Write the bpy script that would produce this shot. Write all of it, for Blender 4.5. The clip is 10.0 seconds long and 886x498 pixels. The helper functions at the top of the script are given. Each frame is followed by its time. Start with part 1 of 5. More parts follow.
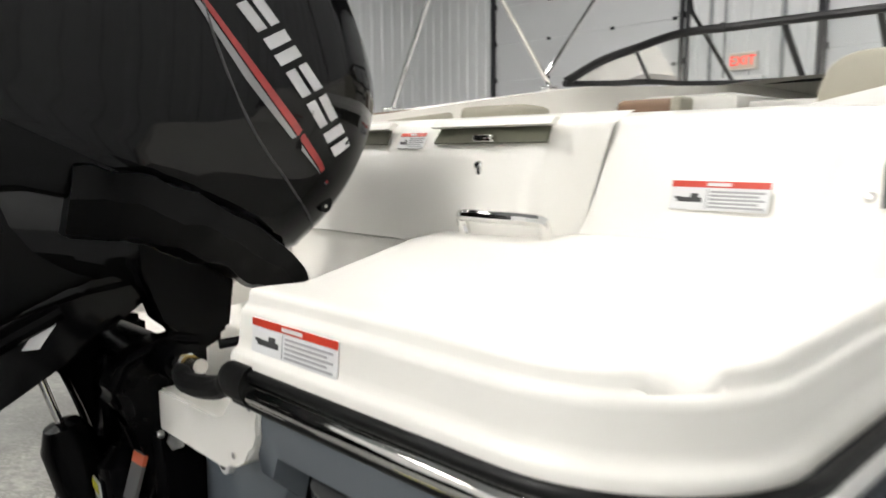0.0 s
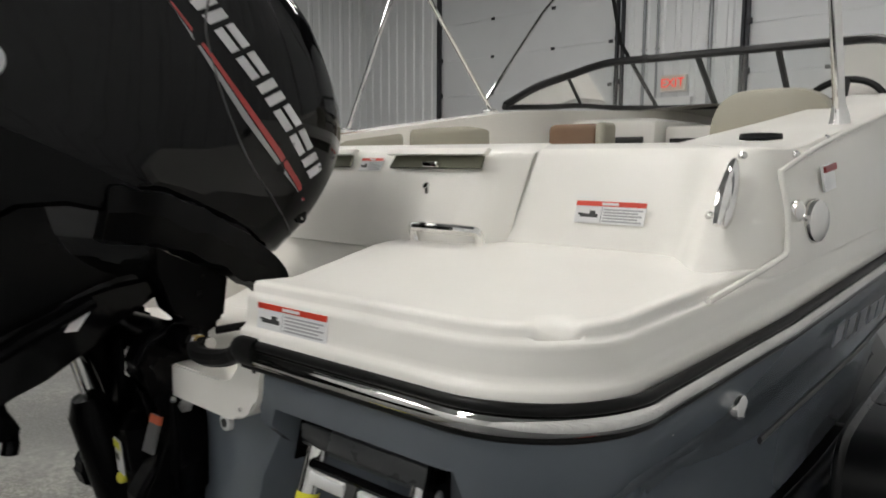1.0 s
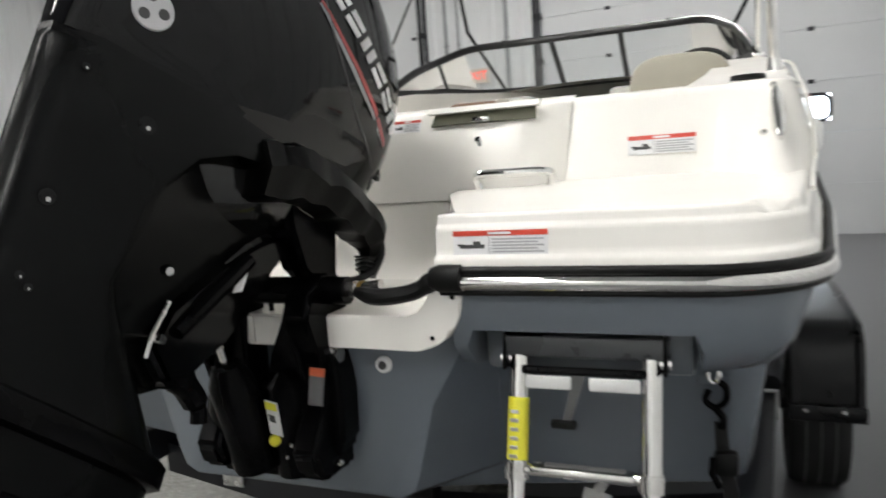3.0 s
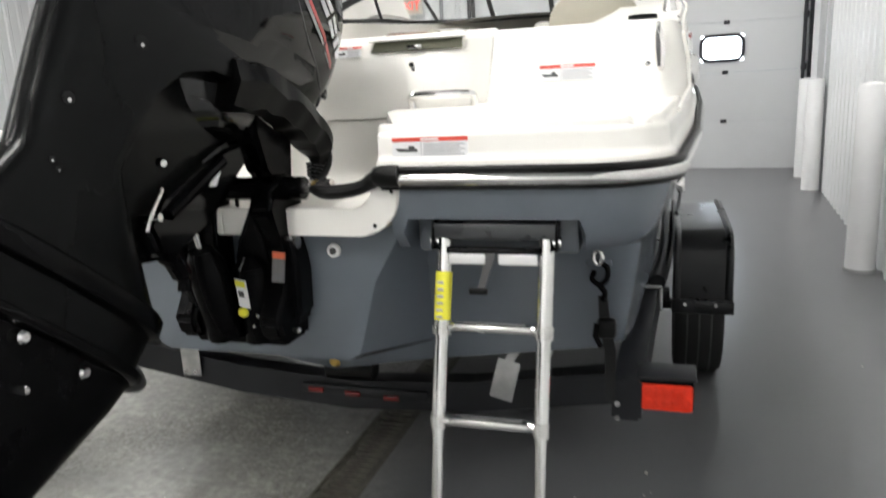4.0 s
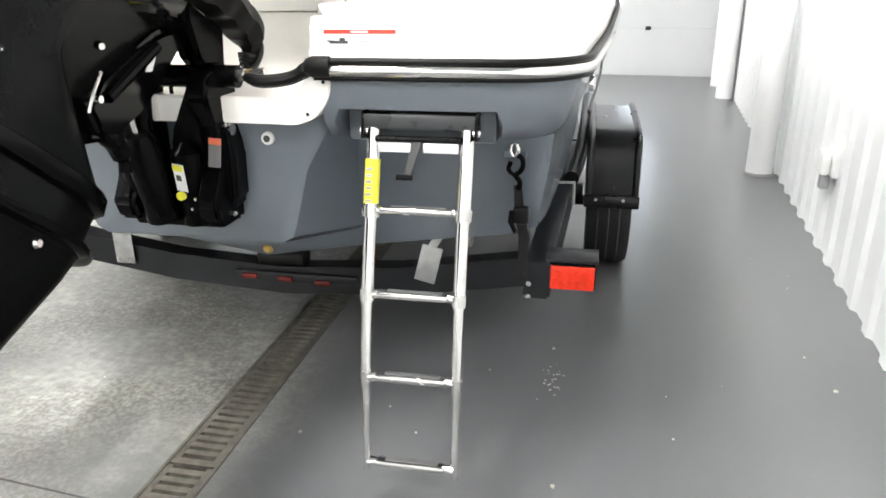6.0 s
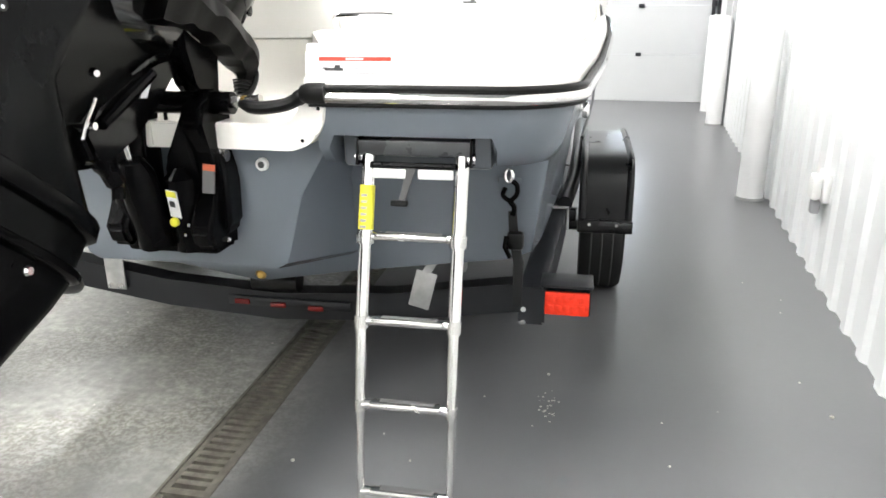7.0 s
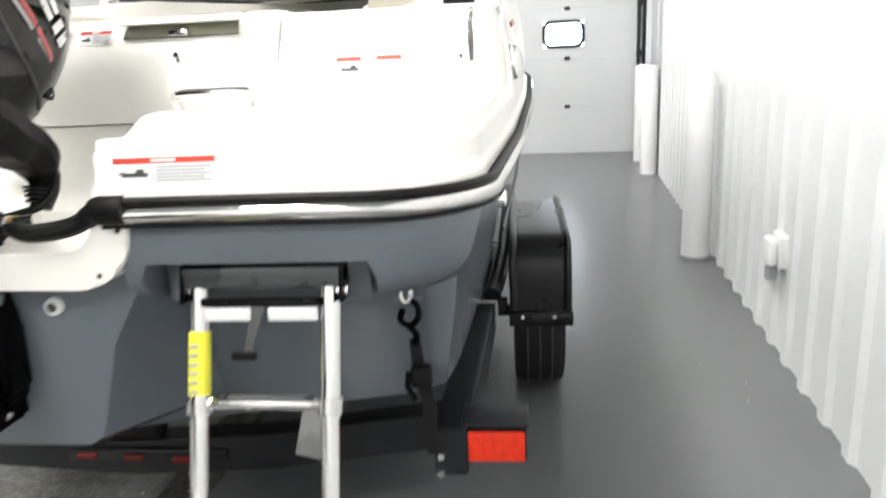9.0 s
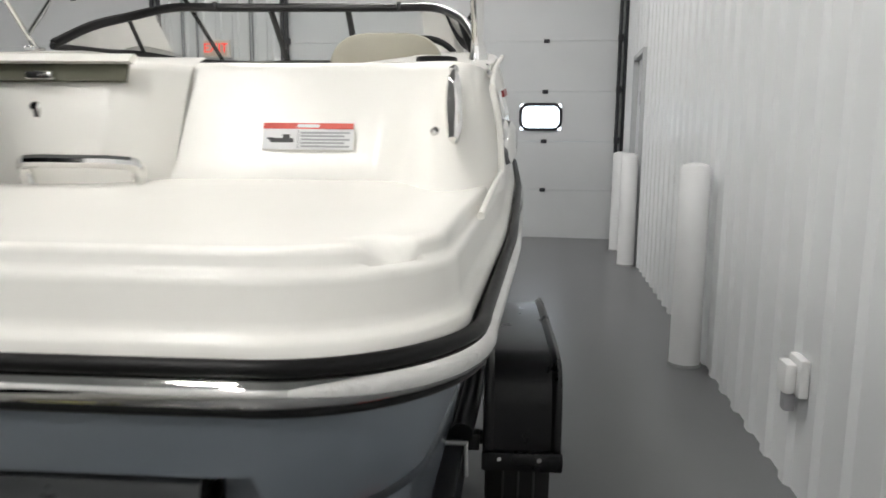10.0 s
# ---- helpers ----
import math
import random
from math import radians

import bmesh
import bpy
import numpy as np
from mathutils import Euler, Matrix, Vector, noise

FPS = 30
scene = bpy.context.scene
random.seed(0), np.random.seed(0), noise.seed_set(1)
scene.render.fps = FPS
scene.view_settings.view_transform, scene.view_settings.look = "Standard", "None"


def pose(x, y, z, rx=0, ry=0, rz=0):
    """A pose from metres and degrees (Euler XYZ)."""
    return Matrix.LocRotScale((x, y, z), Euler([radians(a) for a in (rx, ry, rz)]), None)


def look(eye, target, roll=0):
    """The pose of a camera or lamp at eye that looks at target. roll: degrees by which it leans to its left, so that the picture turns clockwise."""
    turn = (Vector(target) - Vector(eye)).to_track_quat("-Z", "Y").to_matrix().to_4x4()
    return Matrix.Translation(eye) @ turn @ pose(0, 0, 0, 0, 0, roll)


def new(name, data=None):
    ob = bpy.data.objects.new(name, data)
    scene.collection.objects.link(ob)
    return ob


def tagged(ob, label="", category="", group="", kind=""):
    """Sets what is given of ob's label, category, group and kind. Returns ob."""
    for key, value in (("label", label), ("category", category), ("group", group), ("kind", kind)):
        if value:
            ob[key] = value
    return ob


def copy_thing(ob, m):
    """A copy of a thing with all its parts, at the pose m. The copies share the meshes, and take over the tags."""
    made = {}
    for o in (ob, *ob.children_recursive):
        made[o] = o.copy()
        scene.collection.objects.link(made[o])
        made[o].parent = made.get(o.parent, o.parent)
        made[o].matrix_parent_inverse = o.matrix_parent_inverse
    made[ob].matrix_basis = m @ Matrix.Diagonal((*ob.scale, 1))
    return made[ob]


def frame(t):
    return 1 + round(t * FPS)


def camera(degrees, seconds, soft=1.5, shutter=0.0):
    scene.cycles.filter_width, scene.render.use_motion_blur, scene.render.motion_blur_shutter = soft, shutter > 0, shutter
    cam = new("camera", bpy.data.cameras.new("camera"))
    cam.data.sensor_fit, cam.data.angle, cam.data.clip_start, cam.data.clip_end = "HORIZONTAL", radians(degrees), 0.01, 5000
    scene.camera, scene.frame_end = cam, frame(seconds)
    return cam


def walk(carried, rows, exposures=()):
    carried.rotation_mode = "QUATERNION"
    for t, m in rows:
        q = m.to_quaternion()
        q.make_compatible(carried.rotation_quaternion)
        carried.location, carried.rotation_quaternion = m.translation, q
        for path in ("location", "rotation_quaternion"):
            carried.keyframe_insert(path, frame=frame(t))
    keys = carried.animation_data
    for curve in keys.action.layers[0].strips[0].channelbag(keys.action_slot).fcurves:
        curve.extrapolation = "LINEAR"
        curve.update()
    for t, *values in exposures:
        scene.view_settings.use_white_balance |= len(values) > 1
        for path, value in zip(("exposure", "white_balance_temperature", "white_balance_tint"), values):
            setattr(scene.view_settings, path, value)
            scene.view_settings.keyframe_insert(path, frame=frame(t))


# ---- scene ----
U = 0.8  # metres per unit of the plan
cam = camera(63.7, 10.0, soft=1.6, shutter=0.5)
PATH = [
    (0, (0.648, -0.523, 1.636), (-0.735, 0.895, 1.359), -0.4),
    (0.5, (0.8, -0.689, 1.657), (-0.466, 0.828, 1.344), 0.1),
    (1, (0.887, -0.803, 1.67), (-0.386, 0.72, 1.424), 0.3),
    (1.5, (0.76, -1.059, 1.656), (-0.488, 0.494, 1.485), 0.5),
    (2, (0.585, -1.182, 1.625), (-0.622, 0.406, 1.471), 1.3),
    (2.2, (0.483, -1.19, 1.6), (-0.721, 0.397, 1.423), -1.1),
    (3.3, (0.292, -1.472, 1.545), (-0.346, 0.403, 1.261), -2.8),
    (3.5, (0.295, -1.554, 1.543), (-0.319, 0.322, 1.22), -1.9),
    (4, (0.414, -1.712, 1.516), (-0.174, 0.148, 1.077), -2.9),
    (4.5, (0.505, -1.834, 1.506), (-0.051, -0.014, 0.891), -2.0),
    (5, (0.481, -1.878, 1.511), (0.014, -0.068, 0.8), -2.0),
    (5.5, (0.466, -1.886, 1.513), (0.056, -0.064, 0.797), -1.2),
    (7, (0.453, -1.878, 1.518), (0.09, -0.018, 0.88), -0.5),
    (7.5, (0.427, -1.866, 1.521), (0.051, -0.001, 0.904), -0.4),
    (8, (0.395, -1.791, 1.508), (0.026, 0.083, 0.913), -2.0),
    (8.5, (0.477, -1.522, 1.505), (0.204, 0.372, 0.921), -5.2),
    (9, (0.51, -1.267, 1.543), (0.294, 0.658, 1.041), -2.7),
    (9.5, (0.432, -0.956, 1.563), (0.268, 1.005, 1.205), 0.5),
    (10, (0.463, -0.674, 1.543), (0.339, 1.299, 1.241), 0.6),
]
EXPOSURES = [(0.0, -0.05, 6500, 10), (0.4, -0.65, 6500, 10), (1.0, -0.78, 6500, 10), (2.0, -0.75, 6470, 10), (2.7, -0.35, 6430, 10), (3.5, -0.05, 6400, 10), (4.5, 0.5, 6400, 10), (5.5, 1.05, 6400, 10), (7.5, 1.15, 6400, 10), (8.5, 1.25, 6400, 10), (9.0, 0.75, 6420, 10), (9.5, 0.12, 6420, 10), (10.0, -0.42, 6430, 10)]
walk(cam, [(t, look(Vector(eye) * U, Vector(target) * U, roll)) for t, eye, target, roll in PATH], EXPOSURES)

# ---- light ----
world = bpy.data.worlds.new("world")
scene.world = world
world.use_nodes = True
world.node_tree.nodes["Background"].inputs[0].default_value = (0.8, 0.9, 1.0, 1)
world.node_tree.nodes["Background"].inputs[1].default_value = 0.6

# ---- helpers of this scene ----
BX = -0.77                       # the boat's middle line
BUILD = Matrix.Translation((1.648 * U, 0, 0)) @ Matrix.Rotation(radians(-4.84), 4, "Z")
MATS = {}


def mat(name, colour, rough=0.5, metal=0.0, var=0.08, scale=6.0, bump=0.0, bscale=60.0, coat=0.0, spec=0.5, wear=0.0):
    """A surface with two scales of variation in tone, gloss and relief."""
    if name in MATS:
        return MATS[name]
    m = bpy.data.materials.new(name)
    m.use_nodes = True
    nt = m.node_tree
    bsdf = nt.nodes["Principled BSDF"]
    co = nt.nodes.new("ShaderNodeTexCoord")
    big, fine = nt.nodes.new("ShaderNodeTexNoise"), nt.nodes.new("ShaderNodeTexNoise")
    big.inputs["Scale"].default_value, big.inputs["Detail"].default_value = scale, 5
    fine.inputs["Scale"].default_value, fine.inputs["Detail"].default_value = bscale, 3
    for n in (big, fine):
        nt.links.new(co.outputs["Object"], n.inputs["Vector"])
    ramp = nt.nodes.new("ShaderNodeMapRange")
    ramp.inputs["From Min"].default_value, ramp.inputs["From Max"].default_value = 0.3, 0.7
    ramp.inputs["To Min"].default_value, ramp.inputs["To Max"].default_value = 1 - var, 1 + var
    nt.links.new(big.outputs["Fac"], ramp.inputs["Value"])
    mul = nt.nodes.new("ShaderNodeMix")
    mul.data_type, mul.blend_type = "RGBA", "MULTIPLY"
    mul.inputs["Factor"].default_value = 1
    mul.inputs["A"].default_value = (*colour, 1)
    nt.links.new(ramp.outputs["Result"], mul.inputs["B"])
    nt.links.new(mul.outputs["Result"], bsdf.inputs["Base Color"])
    rr = nt.nodes.new("ShaderNodeMapRange")
    rr.inputs["To Min"].default_value, rr.inputs["To Max"].default_value = max(0.0, rough - 0.015 - wear), min(1.0, rough + 0.015 + wear)
    rr.inputs["From Min"].default_value, rr.inputs["From Max"].default_value = 0.3, 0.7
    nt.links.new(big.outputs["Fac"], rr.inputs["Value"])
    nt.links.new(rr.outputs["Result"], bsdf.inputs["Roughness"])
    bsdf.inputs["Metallic"].default_value = metal
    bsdf.inputs["Coat Weight"].default_value = coat
    bsdf.inputs["Coat Roughness"].default_value = 0.05
    bsdf.inputs["Specular IOR Level"].default_value = spec
    if bump:
        b = nt.nodes.new("ShaderNodeBump")
        b.inputs["Strength"].default_value, b.inputs["Distance"].default_value = bump, 0.004
        nt.links.new(fine.outputs["Fac"], b.inputs["Height"])
        nt.links.new(b.outputs["Normal"], bsdf.inputs["Normal"])
    MATS[name] = m
    return m


def glow(name, colour, strength):
    m = bpy.data.materials.new(name)
    m.use_nodes = True
    bsdf = m.node_tree.nodes["Principled BSDF"]
    bsdf.inputs["Base Color"].default_value = (*colour, 1)
    bsdf.inputs["Emission Color"].default_value = (*colour, 1)
    bsdf.inputs["Emission Strength"].default_value = strength
    MATS[name] = m
    return m


def thing(name, at, label, category, group="", kind="", m=None):
    """An empty at the base of a thing; its parts hang under it."""
    ob = new(name)
    ob.empty_display_size = 0.05
    ob.matrix_world = (m or Matrix()) @ Matrix.Translation(Vector(at) * U)
    return tagged(ob, label, category, group, kind)


def part(name, bm, material, parent=None, label="", smooth=True, m=None, angle=35):
    """One mesh from a bmesh in plan units, as a part of a thing or, with no parent, as a thing itself."""
    bmesh.ops.recalc_face_normals(bm, faces=bm.faces)
    bm.transform(Matrix.Scale(U, 4))
    me = bpy.data.meshes.new(name)
    if smooth:
        for e in bm.edges:
            e.smooth = len(e.link_faces) == 2 and e.calc_face_angle(0) < radians(angle)
        for f in bm.faces:
            f.smooth = True
    root = m or Matrix()
    if parent:
        base = parent.matrix_world.copy()
        if parent.parent:
            base = root
        bm.transform(base.inverted() @ root)
        bm.to_mesh(me)
    else:
        bm.to_mesh(me)
    bm.free()
    me.materials.append(material)
    ob = new(name, me)
    if parent:
        ob.parent = parent
        if parent.type == "MESH":
            ob.matrix_parent_inverse = Matrix()
    else:
        ob.matrix_world = root
    if label:
        ob["label"] = label
    return ob


def under(name, bm, material, parent, label="", smooth=True):
    """A sub-part: a mesh under a part; both are built in the plan's frame of the whole thing."""
    bmesh.ops.recalc_face_normals(bm, faces=bm.faces)
    bm.transform(Matrix.Scale(U, 4))
    root = parent.parent
    bm.transform(root.matrix_world.inverted())
    me = bpy.data.meshes.new(name)
    for f in bm.faces:
        f.smooth = smooth
    for e in bm.edges:
        e.smooth = len(e.link_faces) == 2 and e.calc_face_angle(0) < radians(35)
    bm.to_mesh(me)
    bm.free()
    me.materials.append(material)
    ob = new(name, me)
    ob.parent = parent
    if label:
        ob["label"] = label
    return ob


def box(bm, x0, x1, y0, y1, z0, z1, bevel=0.0, m=None, seg=2):
    r = bmesh.ops.create_cube(bm, size=1)
    vs = r["verts"]
    for v in vs:
        v.co = Vector(((x0 + x1) / 2 + v.co.x * (x1 - x0), (y0 + y1) / 2 + v.co.y * (y1 - y0), (z0 + z1) / 2 + v.co.z * (z1 - z0)))
    if bevel:
        es = list({e for v in vs for e in v.link_edges})
        out = bmesh.ops.bevel(bm, geom=es, offset=bevel, segments=seg, affect="EDGES", profile=0.5)
        vs = list({v for f in out["faces"] for v in f.verts} | {v for v in vs if v.is_valid})
    if m:
        for v in vs:
            v.co = m @ v.co
    return bm


def nb():
    return bmesh.new()


def ring_faces(bm, rings, closed=True, cap0=False, cap1=False):
    """Skin a list of rings of equally many points."""
    vr = [[bm.verts.new(p) for p in r] for r in rings]
    n = len(vr[0])
    for a, b in zip(vr, vr[1:]):
        for i in range(n if closed else n - 1):
            j = (i + 1) % n
            try:
                bm.faces.new((a[i], a[j], b[j], b[i]))
            except ValueError:
                pass
    if cap0:
        bm.faces.new(vr[0])
    if cap1:
        bm.faces.new(vr[-1])
    return vr


def tube(bm, pts, r, seg=10, cap=True, flat=1.0):
    """A round bar along a line of points; r: one radius, or one a point."""
    pts = [Vector(p) for p in pts]
    rs = r if isinstance(r, (list, tuple)) else [r] * len(pts)
    rings, side = [], None
    for i, p in enumerate(pts):
        d = (pts[min(i + 1, len(pts) - 1)] - pts[max(i - 1, 0)]).normalized()
        if side is None:
            side = d.cross(Vector((0, 0, 1))) if abs(d.z) < 0.9 else d.cross(Vector((1, 0, 0)))
        side = (side - d * side.dot(d)).normalized()
        up = side.cross(d)
        rings.append([p + (side * math.cos(a) + up * flat * math.sin(a)) * rs[i] for a in (2 * math.pi * k / seg for k in range(seg))])
    ring_faces(bm, rings, True, cap, cap)
    return bm


def smooth_line(pts, n=8):
    """Catmull-Rom through the points."""
    p = [Vector(q) for q in pts]
    p = [2 * p[0] - p[1]] + p + [2 * p[-1] - p[-2]]
    out = []
    for i in range(1, len(p) - 2):
        for k in range(n):
            t = k / n
            a, b, c, d = p[i - 1:i + 3]
            out.append(0.5 * (2 * b + (c - a) * t + (2 * a - 5 * b + 4 * c - d) * t * t + (3 * b - a - 3 * c + d) * t ** 3))
    return out + [p[-2]]


def disc(bm, centre, axis, r, depth, seg=20, bevel=0.0):
    """A short cylinder that begins at centre and goes depth along axis."""
    c, a = Vector(centre), Vector(axis).normalized()
    if bevel:
        tube(bm, [c, c + a * (depth - bevel), c + a * depth], [r, r, r - bevel], seg)
    else:
        tube(bm, [c, c + a * depth], r, seg)
    return bm


def slab(bm, pts, depth):
    """A polygon given in space, thickened along depth."""
    d = Vector(depth)
    a = [Vector(p) for p in pts]
    ring_faces(bm, [a, [p + d for p in a]], True, True, True)
    return bm


def lerp(xs, ys, x):
    return float(np.interp(x, xs, ys))


def mirror_half(bm):
    """Double a half (x from the middle line to starboard) to both sides of the boat."""
    geo = bmesh.ops.duplicate(bm, geom=bm.verts[:] + bm.edges[:] + bm.faces[:])["geom"]
    for v in geo:
        if isinstance(v, bmesh.types.BMVert):
            v.co.x = 2 * BX - v.co.x
    bmesh.ops.remove_doubles(bm, verts=bm.verts[:], dist=0.002)
    return bm


# ---- materials ----
GEL = mat("white_gelcoat", (0.87, 0.85, 0.80), 0.24, spec=0.24, var=0.02, scale=2)
HULL = mat("grey_gelcoat", (0.142, 0.162, 0.185), 0.2, coat=0.15, var=0.04, scale=2, bump=0.02, bscale=8)
COWL = mat("black_gloss_cowl", (0.0025, 0.0025, 0.003), 0.06, spec=0.22, var=0.15, scale=3, bump=0.01, bscale=6)
COWLS = mat("dark_satin_cowl", (0.0028, 0.003, 0.0032), 0.24, spec=0.095, var=0.15, scale=3, bump=0.03, bscale=120)
BLACK = mat("black_painted_metal", (0.002, 0.002, 0.0023), 0.24, spec=0.06, var=0.3, scale=8, bump=0.05, bscale=80)
RUBBER = mat("black_rubber", (0.005, 0.005, 0.005), 0.4, spec=0.2, var=0.2, scale=9, bump=0.1)
CHROME = mat("polished_steel", (0.82, 0.81, 0.79), 0.09, metal=1.0, var=0.05, scale=20, wear=0.02)
SMOKED = mat("dark_bright_trim", (0.66, 0.65, 0.63), 0.06, metal=1.0, var=0.05, scale=20)
LADDER = mat("satin_ladder_steel", (0.78, 0.77, 0.75), 0.13, metal=1.0, var=0.05, scale=20, wear=0.02)
STEEL = mat("brushed_steel", (0.68, 0.67, 0.65), 0.24, metal=1.0, var=0.08, scale=30, wear=0.03)
GALV = mat("galvanised_plate", (0.45, 0.45, 0.44), 0.45, metal=0.7, var=0.2, scale=20)
FRAME = mat("black_windshield_frame", (0.015, 0.015, 0.016), 0.35, var=0.15)
BEIGE = mat("beige_vinyl", (0.36, 0.34, 0.275), 0.5, var=0.06, scale=5, bump=0.15, bscale=220)
BROWN = mat("brown_vinyl", (0.16, 0.09, 0.05), 0.5, var=0.1, scale=5, bump=0.15, bscale=220)
DARK = mat("dark_carpet", (0.03, 0.03, 0.03), 0.9, var=0.2)
WALL = mat("white_wall_steel", (0.75, 0.76, 0.765), 0.32, var=0.01, scale=0.5)
DOORW = mat("white_door_panel", (0.66, 0.67, 0.68), 0.42, var=0.02, scale=2, bump=0.06, bscale=140)
TRACK = mat("dark_track", (0.03, 0.03, 0.035), 0.5, metal=0.3, var=0.2)
WHITEP = mat("white_plastic", (0.8, 0.8, 0.79), 0.35, var=0.02)
BOLL = mat("bollard_sleeve", (0.82, 0.82, 0.82), 0.3, var=0.02, bump=0.03, bscale=40)
RED = mat("red_label", (0.62, 0.05, 0.025), 0.35, var=0.04)
REDL = mat("red_lens", (0.75, 0.04, 0.016), 0.25, var=0.1, scale=90, spec=0.25)
REDD = mat("dark_red_lens", (0.18, 0.012, 0.01), 0.2, var=0.1)
YELLOW = mat("yellow_label", (0.80, 0.75, 0.05), 0.4, var=0.04)
PAPER = mat("white_label", (0.82, 0.82, 0.82), 0.35, var=0.02)
INK = mat("label_ink", (0.05, 0.05, 0.05), 0.5, var=0.1)
GREYINK = mat("label_small_print", (0.42, 0.42, 0.43), 0.5, var=0.1)
SILVER = mat("silver_decal", (0.26, 0.26, 0.27), 0.3, metal=0.3, var=0.05)
REDDECAL = mat("red_decal", (0.33, 0.022, 0.022), 0.3, var=0.06, coat=0.3)
WHITEDECAL = mat("white_decal", (0.55, 0.55, 0.56), 0.35, var=0.03)
BRASS = mat("brass_plug", (0.55, 0.36, 0.10), 0.35, metal=0.9, var=0.1)
TYRE = mat("tyre_rubber", (0.009, 0.009, 0.009), 0.75, var=0.2, bump=0.2, bscale=90)
FENDER = mat("fender_plastic", (0.005, 0.005, 0.006), 0.28, spec=0.35, var=0.15, bump=0.05, bscale=50)
TRAIL = mat("trailer_paint", (0.008, 0.0085, 0.011), 0.32, spec=0.4, var=0.2, bump=0.06, bscale=70)
CANVAS = mat("black_canvas", (0.012, 0.012, 0.012), 0.9, var=0.2, bump=0.2, bscale=200)
IRON = mat("cast_iron_grate", (0.13, 0.12, 0.10), 0.6, metal=0.4, var=0.35, scale=25, bump=0.3)


def floor_material():
    m = mat("grey_epoxy_floor", (0.139, 0.141, 0.146), 0.29, var=0.05, scale=0.8, bump=0.05, bscale=45)
    nt = m.node_tree
    bsdf = nt.nodes["Principled BSDF"]
    co = nt.nodes["Texture Coordinate"]
    old = bsdf.inputs["Base Color"].links[0].from_socket
    # pale worn patches and salt marks, mostly on the side of the bay where vehicles drip
    n1, n2 = nt.nodes.new("ShaderNodeTexNoise"), nt.nodes.new("ShaderNodeTexNoise")
    n1.inputs["Scale"].default_value, n1.inputs["Detail"].default_value, n1.inputs["Roughness"].default_value = 0.9, 10, 0.72
    n2.inputs["Scale"].default_value, n2.inputs["Detail"].default_value = 26, 6
    for n in (n1, n2):
        nt.links.new(co.outputs["Object"], n.inputs["Vector"])
    sep = nt.nodes.new("ShaderNodeSeparateXYZ")
    nt.links.new(co.outputs["Object"], sep.inputs["Vector"])
    side = nt.nodes.new("ShaderNodeMapRange")
    side.inputs["From Min"].default_value, side.inputs["From Max"].default_value = -0.35, -0.75
    nt.links.new(sep.outputs["X"], side.inputs["Value"])
    th = nt.nodes.new("ShaderNodeMapRange")
    th.inputs["From Min"].default_value, th.inputs["From Max"].default_value = 0.42, 0.66
    nt.links.new(n1.outputs["Fac"], th.inputs["Value"])
    sp = nt.nodes.new("ShaderNodeMapRange")
    sp.inputs["From Min"].default_value, sp.inputs["From Max"].default_value = 0.22, 0.85
    nt.links.new(n2.outputs["Fac"], sp.inputs["Value"])
    f1, f2 = nt.nodes.new("ShaderNodeMath"), nt.nodes.new("ShaderNodeMath")
    f1.operation = f2.operation = "MULTIPLY"
    nt.links.new(th.outputs["Result"], f1.inputs[0])
    nt.links.new(sp.outputs["Result"], f1.inputs[1])
    nt.links.new(f1.outputs["Value"], f2.inputs[0])
    nt.links.new(side.outputs["Result"], f2.inputs[1])
    pale = nt.nodes.new("ShaderNodeMix")
    pale.data_type = "RGBA"
    nt.links.new(side.outputs["Result"], pale.inputs["Factor"])
    base = nt.nodes.new("ShaderNodeMix")
    base.data_type = "RGBA"
    nt.links.new(f2.outputs["Value"], base.inputs["Factor"])
    tone = nt.nodes.new("ShaderNodeMix")
    tone.data_type, tone.blend_type = "RGBA", "MULTIPLY"
    tone.inputs["Factor"].default_value = 1
    nt.links.new(old, tone.inputs["A"])
    tone.inputs["B"].default_value = (1.1, 1.08, 1.01, 1)
    nt.links.new(old, pale.inputs["A"])
    nt.links.new(tone.outputs["Result"], pale.inputs["B"])
    nt.links.new(pale.outputs["Result"], base.inputs["A"])
    base.inputs["B"].default_value = (0.56, 0.55, 0.50, 1)
    # broken, pitted surface: small dark pits between pale grains, and yellowed worn spots
    n3, n4 = nt.nodes.new("ShaderNodeTexNoise"), nt.nodes.new("ShaderNodeTexNoise")
    n3.inputs["Scale"].default_value, n3.inputs["Detail"].default_value, n3.inputs["Roughness"].default_value = 62, 3, 0.65
    n4.inputs["Scale"].default_value, n4.inputs["Detail"].default_value = 2.1, 6
    pit, zone = nt.nodes.new("ShaderNodeMapRange"), nt.nodes.new("ShaderNodeMapRange")
    pit.inputs["From Min"].default_value, pit.inputs["From Max"].default_value = 0.56, 0.44
    zone.inputs["From Min"].default_value, zone.inputs["From Max"].default_value = 0.40, 0.60
    zone.inputs["To Min"].default_value, zone.inputs["To Max"].default_value = 0.12, 0.75
    for n, r in ((n3, pit), (n4, zone)):
        nt.links.new(co.outputs["Object"], n.inputs["Vector"])
        nt.links.new(n.outputs["Fac"], r.inputs["Value"])
    g1, g2 = nt.nodes.new("ShaderNodeMath"), nt.nodes.new("ShaderNodeMath")
    g1.operation = g2.operation = "MULTIPLY"
    nt.links.new(pit.outputs["Result"], g1.inputs[0])
    nt.links.new(zone.outputs["Result"], g1.inputs[1])
    nt.links.new(g1.outputs["Value"], g2.inputs[0])
    nt.links.new(side.outputs["Result"], g2.inputs[1])
    worn = nt.nodes.new("ShaderNodeMix")
